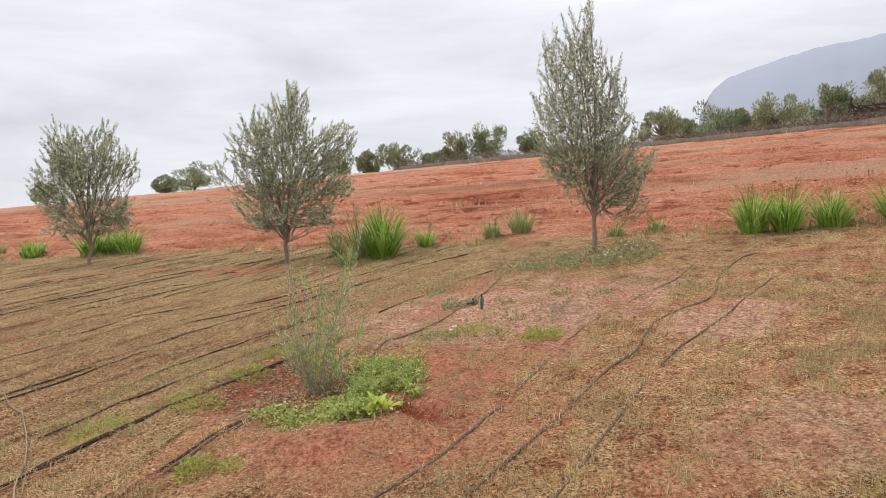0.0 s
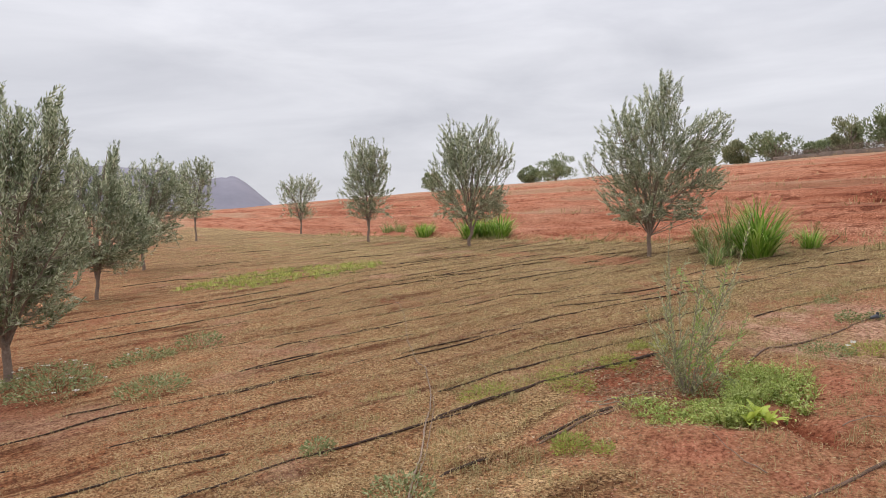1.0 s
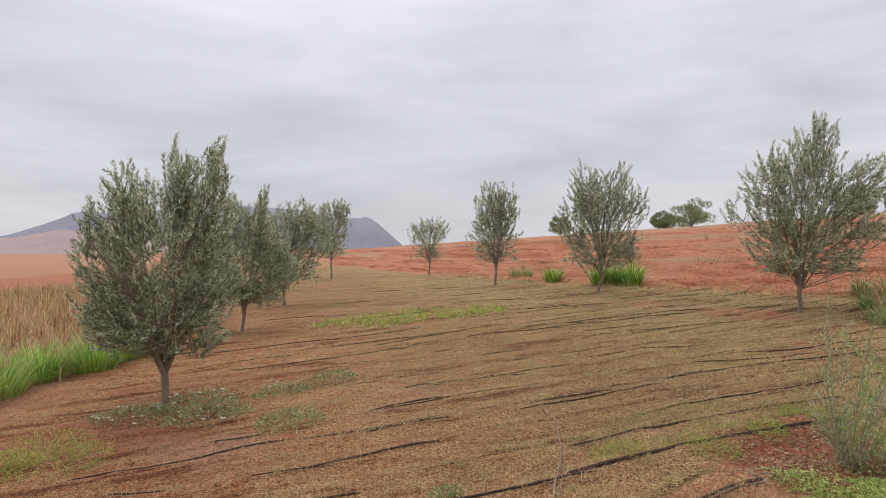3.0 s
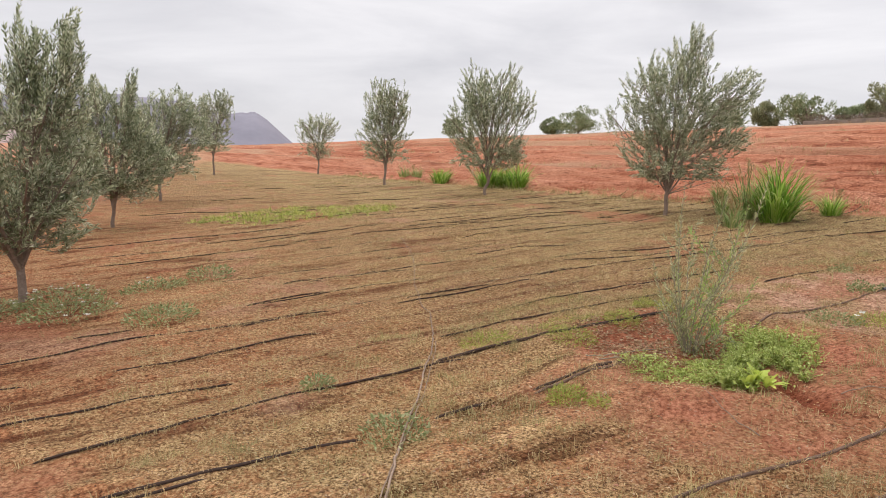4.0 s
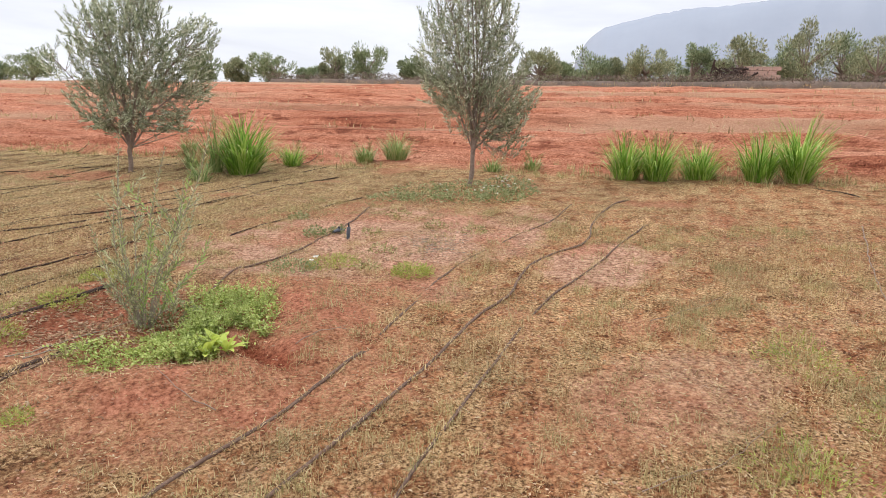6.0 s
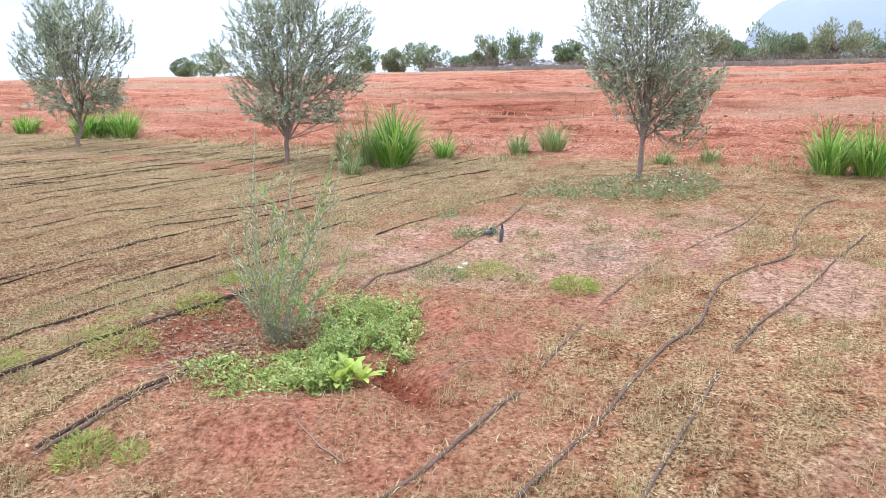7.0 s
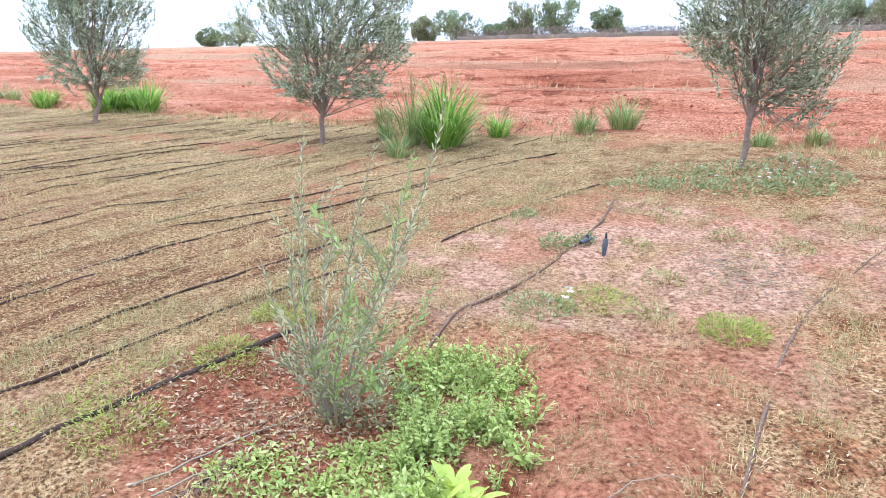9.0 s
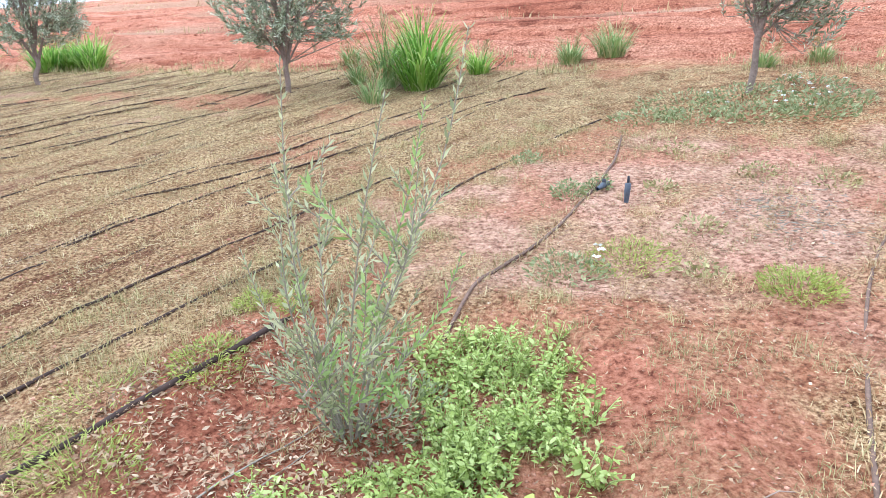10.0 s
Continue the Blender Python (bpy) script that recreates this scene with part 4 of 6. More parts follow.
drip((-4.4, 7.8), (-4.06, 8.49), (-3.61, 8.95), (-3.09, 9.62), (-2.7, 9.8), seed=19)
drip((-2.33, 10.8), (-2, 11.16), (-1.75, 12), seed=20)
drip((-3.25, 10.8), (-2.89, 11.12), (-2.57, 11.44), seed=21)
drip((-9.27, 11.46), (-8.13, 12.1), (-6.7, 14), seed=22)
drip((-2.93, 6.47), (-2.76, 6.78), (-2.1, 7.15), (-1.2, 8.05), seed=23)
drip((-2.4, 4.95), (-2.1, 5.36), (-1.87, 5.68), (-1.62, 6), (-1.34, 6.42), (-0.8, 7), seed=24)
drip((-11.5, 8), (-10.2, 9), (-8.9, 10.8), seed=25)
drip((-12.5, 10.5), (-11, 11.8), (-9.8, 13.2), seed=26)
drip((-10.4, 7.9), (-9.4, 8.6), (-8.6, 9.9), seed=27)
drip((-7.4, 9.4), (-6.4, 10.4), (-5.6, 11.6), seed=28)
drip((-6.9, 10.4), (-6.2, 11.2), (-5.2, 12.2), seed=29)
drip((-14.5, 12.8), (-12.8, 14), (-11.8, 15.2), seed=30)
drip((-1.3, 7.6), (-0.3, 8.9), (0.6, 9.6), seed=31)
drip((-0.6, 6.4), (-0.33, 6.79), (-0.2, 6.95), (0.35, 7.66), (0.74, 8.05), seed=32)
drip((-5.17, 2.88), (-5, 3.09), (-4.82, 3.35), seed=33)
drip((-3.5, 8.41), (-3.15, 8.97), (-2.89, 10.1), seed=34)
drip((-4.24, 9.02), (-3.94, 9.32), (-3.38, 9.4), seed=35)
drip((-3.32, 10.55), (-2.95, 10.33), seed=36)
drip((-0.68, 9.08), (-0.31, 9.37), (0.19, 9.78), seed=37)
drip((-3.35, 4.82), (-3.1, 5.15), (-2.75, 5.6), seed=38)
# The same lines run on through the straw and show here and there.
r = np.random.default_rng(33)
for p0, q0, q1 in [(-5.05, 3.4, 8.6), (-5.55, 0.2, 9.4), (-6.1, 1.0, 9.8), (-6.7, 1.6, 10.2), (-7.3, 0.8, 10.4), (-7.9, 1.6, 9.8), (-8.5, 0.6, 9.6), (-9.1, 1.4, 9.0), (-9.8, 1.0, 9.4), (-10.6, 1.8, 9.8), (-11.5, 2.2, 9.2)]:
    q = q0
    while q < q1:
        e = q + r.uniform(0.9, 2.4)
        drip(*[(0.833 * (p0 + 0.05 * math.sin(t)) + 0.553 * t, -0.553 * (p0 + 0.05 * math.sin(t)) + 0.833 * t) for t in np.linspace(q, min(e, q1), 5)], radius=0.0056, seed=40 + int(q * 9))
        q = e + r.uniform(0.3, 1.2)

laid_pipe([(-0.57, 4.82), (-0.47, 5.08), (-0.3, 5.4), (-0.12, 5.63), (0.08, 5.96), (0.31, 6.38), (0.54, 6.9), (0.75, 7.52)], 0.0078, M_PIPE_DUSTY, "dusty black hose leading out of the sapling's basin", 0.6, 7, 0.006, 50)
laid_pipe([(-0.75, 2.3), (-0.46, 2.75), (-0.32, 2.94), (-0.17, 3.08), (0.02, 3.3), (0.17, 3.56), (0.39, 3.84)], 0.0092, M_PIPE_DUSTY, "dusty hose overgrown by dry grass", 0.5, 7, 0.006, 51)
laid_pipe([(0.42, 3.9), (0.6, 4.25), (0.78, 4.59)], 0.008, M_PIPE_DUSTY, "dusty hose overgrown by dry grass", 0.3, 7, 0.006, 53)
laid_pipe([(0.8, 4.63), (1.04, 5.03), (1.31, 5.4), (1.52, 5.63)], 0.007, M_PIPE_DUSTY, "dusty hose surfacing from the straw", 0.2, 7, 0.006, 52)
laid_pipe([(1.6, 5.7), (1.95, 6.05), (2.41, 6.52), (2.87, 7.2)], 0.007, M_PIPE_DUSTY, "dusty hose overgrown by dry grass", 0.3, 6, 0.008, 53)
laid_pipe([(-0.4, 2.2), (-0.06, 2.66), (0.07, 2.82), (0.24, 3.02), (0.43, 3.26), (0.62, 3.51), (0.87, 3.91), (1.07, 4.2), (1.35, 4.48), (1.46, 4.75), (1.68, 5.12), (1.98, 5.36), (2.25, 5.5), (2.44, 5.76), (2.57, 6.08), (2.95, 6.7), (3.25, 7.05), (3.55, 7.24)],
          0.0088, M_PIPE_DUSTY, "long winding dusty hose across the straw", 0.5, 7, 0.004, 54)
laid_pipe([(0.2, 2.3), (0.44, 2.72), (0.59, 2.92), (0.76, 3.18), (0.92, 3.44), (1.04, 3.62), (1.29, 4.02)], 0.0074, M_PIPE_DUSTY, "dusty hose overgrown by dry grass", 0.35, 7, 0.008, 55)
laid_pipe([(1.32, 4.08), (1.64, 4.46), (1.93, 4.74), (2.27, 5.13), (2.84, 5.8), (3.21, 6.2)], 0.007, M_PIPE_DUSTY, "dusty hose surfacing from the straw", 0.5, 6, 0.008, 56)
laid_pipe([(-2.85, 1.3), (-2.62, 1.7), (-2.41, 2.0), (-2.2, 2.3), (-1.98, 2.57)], 0.0088, M_PIPE, "thick black hose lying in the straw", 0.6, 8, 0.006, 57)
laid_pipe([(-2.72, 1.4), (-2.5, 1.78), (-2.37, 2.0)], 0.007, M_PIPE, "thick black hose lying in the straw", 0.6, 8, 0.006, 64)
laid_pipe([(-1.84, 2.83), (-1.69, 3.08), (-1.6, 3.2)], 0.0088, M_PIPE, "thick black hose surfacing from the straw", 0.6, 8, 0.006, 65)
laid_pipe([(-1.5, 3.36), (-1.36, 3.57), (-1.3, 3.66), (-1.25, 3.79), (-1.21, 3.91), (-1.15, 4.02), (-1.1, 4.12)], 0.0088, M_PIPE, "thick black hose ending at the sapling's basin", 0.7, 8, 0.004, 66)
laid_pipe([(-1.47, 3.34), (-1.31, 3.57), (-1.25, 3.69), (-1.2, 3.83), (-1.15, 3.97), (-1.08, 4.1), (-1.05, 4.22)], 0.0088, M_PIPE_DUSTY, "second thick black hose lying beside the first", 0.7, 8, 0.004, 58)
laid_pipe([(-1.3, 3.7), (-1.2, 3.93), (-1.08, 4.05)], 0.005, M_PIPE_DUSTY, "thin black hose across the thick pair", 2.6, 7, 0.004, 67)
laid_pipe([(5.12, 5.1), (4.97, 4.75), (4.9, 4.3), (4.83, 3.95), (4.76, 3.65), (4.73, 3.4), (4.8, 3.1)], 0.0075, M_PIPE, "black hose curving past the rounded olive", 0.8, 7, 0.01, 59)
laid_pipe([(6.05, 6.37), (6.59, 5.95), (6.84, 5.62), (6.72, 5.17), (6.49, 4.67), (6.33, 4.22)], 0.0075, M_PIPE, "black hose curving past the rounded olive", 0.7, 7, 0.01, 60)
laid_pipe([(5.75, 7.35), (5.9, 7.1), (6.0, 6.68)], 0.009, M_PIPE, "dusty hose overgrown by dry grass", 0.6, 7, 0.01, 61)
laid_pipe([to_plan(u, 33.5 + 0.4 * math.sin(u * 0.5)) for u in np.linspace(-16, 2, 14)], 0.05, M_PIPE, "black pipe lying along the top of the red field", 0.9, 6, 0.05, 62, "")
laid_pipe([to_plan(u, 34.2 + 0.3 * math.sin(u * 0.4)) for u in np.linspace(8, 30, 14)], 0.05, M_PIPE, "black pipe lying along the top of the red field", 0.9, 6, 0.05, 63, "")

# Long dead stalk, sticks and twigs.


def stick(points, radius, label, name="dead_stick", seed=0, mat=M_STALK, lift=1.0):
    p = np.asarray(points, float)
    r = np.random.default_rng(seed)
    line = curve_line(p, max(7, int(np.linalg.norm(np.diff(p, axis=0), axis=1).sum() / 0.06)))
    line = line + r.normal(0, 0.0022, line.shape)
    z = land(line[:, 0], line[:, 1]) + radius * lift + 0.012 * r.random(len(line))
    v, f = tube(np.column_stack([line, z]), np.linspace(radius, radius * 0.45, len(line)), 6)
    base = np.array(foot(*p[0]))
    ob = new(name, mesh_of(name, v - base, [f], mat, True))
    ob.location = base
    return tagged(ob, label, "stick")


stick([(-1.4, 1.75), (-1.7, 2.35), (-1.83, 2.6), (-2.02, 3.05), (-2.17, 3.35), (-2.31, 3.66), (-2.48, 3.98), (-2.65, 4.25), (-2.85, 4.55), (-3.15, 4.86), (-3.55, 5.4), (-4.0, 6.1)], 0.0068, "long pale dead vine stalk across the straw", "dead_stalk", 1)
stick([(-4.0, 6.1), (-4.5, 6.8), (-5.2, 7.6)], 0.005, "thin pale end of a dead vine", "dead_stalk", 11)
stick([(-1.5, 1.85), (-1.72, 2.37), (-2.0, 3.07), (-2.28, 3.66), (-2.44, 3.95)], 0.0045, "pale dead stalk beside a longer one", "dead_stalk", 2)
stick([(5.85, 5.6), (5.53, 5.24), (5.33, 4.98)], 0.012, "short thick pale stick on the soil", seed=3)
stick([(4.95, 5.6), (4.51, 5.07), (4.11, 4.6), (3.67, 4.04), (3.35, 3.57), (3.17, 3.27)], 0.0055, "bent dry stalk lying in the grass", "dead_stalk", 4)
stick([(2.0, 3.9), (2.4, 4.05), (2.9, 4.35)], 0.0025, "thin pale straw stem on the ground", seed=5)
stick([(1.2, 2.45), (1.6, 2.55), (2.1, 2.85)], 0.0025, "thin pale straw stem on the ground", seed=6)
stick([(-1.35, 3.95), (-1.15, 4.25), (-0.85, 4.5)], 0.004, "thin brown prunings beside the hoses", seed=7, mat=M_TWIG)
stick([(-1.25, 3.9), (-1.05, 4.2), (-0.92, 4.35)], 0.0035, "thin brown prunings beside the hoses", seed=8, mat=M_TWIG)
stick([(0.02, 3.85), (0.12, 3.97), (0.3, 4.02)], 0.0032, "thin forked twig on the red earth", seed=9)
stick([(-0.3, 3.3), (-0.5, 3.5), (-0.62, 3.7)], 0.003, "thin dry stem on the red earth", seed=10)

# The blue-grey stake with the little valve by the hose.
sx, sy = 0.415, 6.11
stake = thing("irrigation_stake", foot(sx, sy), "small blue-grey plastic stake standing in bare soil", "stake")
v, f = tube([(0, 0, -0.04), (0, 0, 0.0), (0.002, 0, 0.055), (0.004, 0, 0.10), (0.004, 0, 0.105)], [0.007, 0.012, 0.016, 0.017, 0.005], 8)
part("body", mesh_of("body", v, [f], M_BLUE, True), stake)
v, f = tube([(0.004, 0, 0.103), (0.004, 0, 0.115), (0.004, 0, 0.138), (0.004, 0, 0.141)], [0.007, 0.008, 0.006, 0.002], 7)
part("cap", mesh_of("cap", v, [f], M_DARK, True), stake, "dark cap")
ex, ey = 0.35, 6.35
valve = thing("hose_fitting", foot(ex, ey), "grey plastic fitting on the dusty hose", "hose fitting")
v, f = tube([(-0.05, -0.07, 0.025), (-0.02, -0.03, 0.03), (0.0, 0.0, 0.032), (0.03, 0.04, 0.03), (0.05, 0.07, 0.025)], [0.01, 0.015, 0.018, 0.015, 0.01], 9)
part("collar", mesh_of("collar", v, [f], M_BLUE, True), valve)
v, f = tube([(0, 0, 0.03), (0, 0, 0.06), (0, 0, 0.066)], [0.012, 0.012, 0.003], 7)
part("knob", mesh_of("knob", v, [f], M_DARK, True), valve)

# ================= a low wall behind the hedge =================


def box_mesh(name, x, y, z, mat, bevel=0.02):
    bm = bmesh.new()
    bmesh.ops.create_cube(bm, size=1)
    for q in bm.verts:
        q.co = Vector((q.co.x * x, q.co.y * y, (q.co.z + 0.5) * z))
    bmesh.ops.bevel(bm, geom=bm.edges[:], offset=bevel, segments=1, affect="EDGES")
    me = bpy.data.meshes.new(name)
    bm.to_mesh(me)
    bm.free()
    me.materials.append(mat)
    return me


def on_ridge(bearing, n):
    a = math.radians(bearing)
    d = n / (-NX * math.sin(a) + NY * math.cos(a))
    return -math.sin(a) * d, math.cos(a) * d, a


wx, wy, wa = on_ridge(-35.5, 40.0)
wall = thing("block_wall", foot(wx, wy), "short low wall of pinkish clay blocks", "wall")
wall.rotation_euler = (0, 0, wa)
block = box_mesh("block", 0.43, 0.22, 0.21, M_BLOCK, 0.015)
for row in range(6):
    for k in range(4):
        ob = part("block", block, wall)
        ob.location = ((k - 1.5) * 0.45 + (0.1 if row % 2 else -0.1), 0.01 * ((k * 3 + row) % 3 - 1), -0.05 + row * 0.22)


def heap_standin(x, y, turn, seed):
    """A heap of dark cut branches, added in place of an unidentified dark shape."""
    r = np.random.default_rng(seed)
    ob = thing("heap_standin", foot(x, y), "heap of dark branches standing in for an unidentified shape behind the hedge", "brush pile")
    ob.rotation_euler, ob.scale = (0, 0, turn), (1.0, 1.0, 1.25)
    for k in range(40):
        c = np.array([r.uniform(-1.1, 1.1), r.normal(0, 0.25), 0.0])
        c[2] = r.uniform(0.05, 1.0) * 0.95 * (1 - (c[0] / 1.5) ** 2)
        d = r.normal(size=3) * [1.0, 0.5, 0.35]
        d *= r.uniform(0.35, 0.75) / np.linalg.norm(d)
        v, f = tube(curve_line([c - d, c + r.normal(0, 0.05, 3), c + d], 6), np.linspace(0.05, 0.015, 6), 5)
        part("branch", mesh_of("branch", v, [f], M_BRUSH, True), ob)
    at = r.normal(size=(900, 3)) * [0.6, 0.25, 0.22] + [0, 0, 0.5]
    at[:, 2] = np.clip(at[:, 2], 0.02, 1.1)
    ln = r.uniform(0.1, 0.3, 900)
    v, f = leaves(at, r.normal(size=(900, 3)), ln, ln * 0.2, r)
    part("twig_work", mesh_of("twig_work", v, [f], M_BRUSH), ob)["kind"] = "stuff"
    return ob


bx, by, ba = on_ridge(-33.3, 39.7)
heap_standin(bx, by, ba, 95)


def rock(name, x, y, size, label, seed, mat=M_STONE):
    bm = bmesh.new()
    bmesh.ops.create_icosphere(bm, subdivisions=2, radius=1)
    r = random.Random(seed)
    o = Vector((r.random() * 9, r.random() * 9, r.random() * 9))
    for q in bm.verts:
        q.co *= 1 + 0.35 * noise.noise(q.co * 1.3 + o)
        q.co = Vector((q.co.x * size, q.co.y * size * 0.8, q.co.z * size * 0.6))
    me = bpy.data.meshes.new(name)
    bm.to_mesh(me)
    bm.free()
    me.materials.append(mat)
    ob = new(name, me)
    ob.location = (x, y, float(land(x, y)) + size * 0.3)
    return tagged(ob, label, "stone")


for k, (b, n, s) in enumerate([(1.2, 39.6, 0.55), (-10.9, 39.6, 0.3), (-3.2, 39.6, 0.28), (6.0, 39.4, 0.35)]):
    x, y, _ = on_ridge(b, n)
    rock("pale_boulder", x, y, s, "whitish boulder beside the ridge hedge", 60 + k)

# ================= reeds, tufts and herbs =================


def grass_clump(name, label, x, y, high, wide, count, mat, seed, category="grass clump", blade=0.03, group="green clumps at the field's edge", stems=0):
    """A clump of arching blades out of one foot."""
    r = np.random.default_rng(seed)
    count = int(count * 1.9)
    ob = thing(name, foot(x, y), label, category, group)
    q = r.uniform(0, 1, count) ** 0.6 * wide * 0.25
    t = r.uniform(0, 2 * np.pi, count)
    at = np.stack([np.cos(t) * q, np.sin(t) * q, np.full(count, -0.03)], -1)
    head = t + r.normal(0, 0.6, count)
    ln = high * r.uniform(0.4, 1.25, count)
    lean = np.clip(0.04 + 0.42 * q / (wide * 0.25) + r.normal(0, 0.16, count), 0.0, 0.95)
    v, f4 = reeds(at, head, ln, lean, blade * r.uniform(0.5, 1.3, count), np.clip(r.normal(1.35, 0.65, count), 0.1, 2.6))
    part("blade_tuft", mesh_of("blade_tuft", v, [f4], mat), ob)["kind"] = "stuff"
    for k in range(stems):
        a, b = r.uniform(0, 2 * np.pi), r.uniform(0.5, 0.9) * wide * 0.5
        h = high * r.uniform(0.85, 1.1)
        pts = curve_line([(0, 0, 0), (math.cos(a) * b * 0.4, math.sin(a) * b * 0.4, h * 0.6), (math.cos(a) * b, math.sin(a) * b, h)], 7)
        vv, ff = tube(pts, np.linspace(0.005, 0.003, 7), 4)
        head_at = np.repeat(pts[-1:], 26, 0) + r.normal(0, 0.02, (26, 3)) - np.outer(r.random(26), pts[-1] - pts[-3])
        lv, lf = leaves(head_at, r.normal(size=(26, 3)) * 0.5 + (pts[-1] - pts[-2]) * 20, np.full(26, 0.05), np.full(26, 0.012), r)
        stem = part("seed_stem", mesh_of("seed_stem", vv, [ff], M_STRAW), ob, "dry seed stem")
        part("seed_head", mesh_of("seed_head", lv, [lf], M_STRAW), stem, "feathery dry seed head")["kind"] = "stuff"
    return ob


REED = "tall bright green reed grass clump at the red field's edge"
TUFT = "small pale green grass tuft at the red field's edge"
for k, (x, y, h, w, c, m, s) in enumerate([
    (-0.78, 10.2, 0.8, 0.72, 270, M_REED, 5), (-1.15, 10.3, 0.75, 0.4, 70, M_REED_PALE, 4),
    (4.05, 8.45, 0.6, 0.55, 190, M_REED, 3), (4.4, 8.3, 0.6, 0.55, 190, M_REED, 3), (4.95, 8.25, 0.5, 0.62, 190, M_REED, 4),
    (5.55, 7.9, 0.64, 0.55, 190, M_REED, 3), (5.95, 7.7, 0.82, 0.52, 220, M_REED, 2), (-7.65, 15.2, 0.6, 0.9, 190, M_REED, 2), (-6.85, 15.2, 0.66, 0.8, 190, M_REED, 2),
    (-7.3, 15.4, 0.6, 0.8, 170, M_REED, 2), (-10.0, 16.9, 0.48, 0.9, 170, M_REED, 1),
    (-9.5, 3.9, 0.58, 1.0, 260, M_REED, 1), (-9.6, 3.3, 0.55, 1.1, 260, M_REED, 1), (-9.1, 2.6, 0.62, 1.1, 260, M_REED, 1), (-9.9, 4.5, 0.5, 0.8, 190, M_REED, 1)]):
    grass_clump("reed_clump", REED, x, y, h, w, c, m, 400 + k, "reed clump", 0.021 if c == 270 else 0.013 if y < 12 else 0.02, stems=s)
for k, (x, y, h, w, c, m) in enumerate([
    (1.43, 10.9, 0.42, 0.55, 170, M_REED_PALE), (0.95, 10.9, 0.3, 0.45, 120, M_REED_PALE), (-0.12, 10.85, 0.34, 0.42, 130, M_REED), (-1.8, 12.4, 0.3, 0.4, 110, M_REED_PALE),
    (-1.55, 10.9, 0.32, 0.3, 90, M_REED_PALE), (-11.8, 18.4, 0.35, 0.6, 90, M_REED_PALE), (-12.4, 18.6, 0.35, 0.7, 90, M_REED_PALE), (3.2, 9.6, 0.22, 0.35, 70, M_REED_PALE), (2.6, 9.5, 0.22, 0.4, 80, M_REED_PALE),
    (7.0, 6.9, 0.3, 0.4, 90, M_REED_PALE), (-10.3, 5.2, 0.4, 0.5, 110, M_REED_PALE), (-1.25, 9.6, 0.36, 0.35, 60, M_REED_PALE)]):
    grass_clump("grass_tuft", TUFT, x, y, h, w, c, m, 450 + k, "grass tuft", 0.012, stems=3)


def herb(name, label, x, y, wide, high, count, mat, seed, leaf=0.05, flowers=0, category="weed"):
    """A low leafy plant: many small leaves on short stems."""
    r = np.random.default_rng(seed)
    count = int(count * 1.5)
    ob = thing(name, foot(x, y), label, category, "low herbs in the straw")
    t, q = r.uniform(0, 2 * np.pi, count), np.sqrt(r.uniform(0, 1, count)) * wide / 2
    zz = r.uniform(0.05, 1.0, count) * high * (1.05 - (q / (wide / 2)) ** 2 * 0.6)
    gx, gy = x + np.cos(t) * q, y + np.sin(t) * q
    at = np.stack([np.cos(t) * q, np.sin(t) * q, land(gx, gy) - ob.location[2] + zz - 0.01], -1)
    d = np.stack([np.cos(t), np.sin(t), r.uniform(0.1, 1.2, count)], -1) + r.normal(0, 0.6, (count, 3))
    s = leaf * 0.8 * r.uniform(0.6, 1.3, count)
    v, f = leaves(at, d, s, s * (0.2 if mat is M_LIME else 0.42), r)
    part("leaf_mass", mesh_of("leaf_mass", v, [f], mat), ob)["kind"] = "stuff"
    lines = []
    for k in range(max(6, count // 22)):
        i = int(r.integers(count))
        lines.append(tube([at[i] * [0.6, 0.6, 0] + [0, 0, at[i][2] - zz[i]], at[i] * [0.85, 0.85, 1] - [0, 0, zz[i] * 0.5], at[i]], 0.0025, 3))
    v, f = joined(lines)
    part("stem_work", mesh_of("stem_work", v, [f], mat), ob)["kind"] = "stuff"
    if flowers:
        i = r.integers(0, count, flowers)
        p = at[i] + [0, 0, 0.04]
        v, f = leaves(np.repeat(p, 6, 0), np.concatenate([r.normal(size=(flowers * 6, 2)), r.uniform(0, 0.2, (flowers * 6, 1))], 1), np.full(flowers * 6, 0.022), np.full(flowers * 6, 0.014), r)
        part("blossom", mesh_of("blossom", v, [f], M_WHITE), ob, "tiny white flowers")["kind"] = "stuff"
    return ob


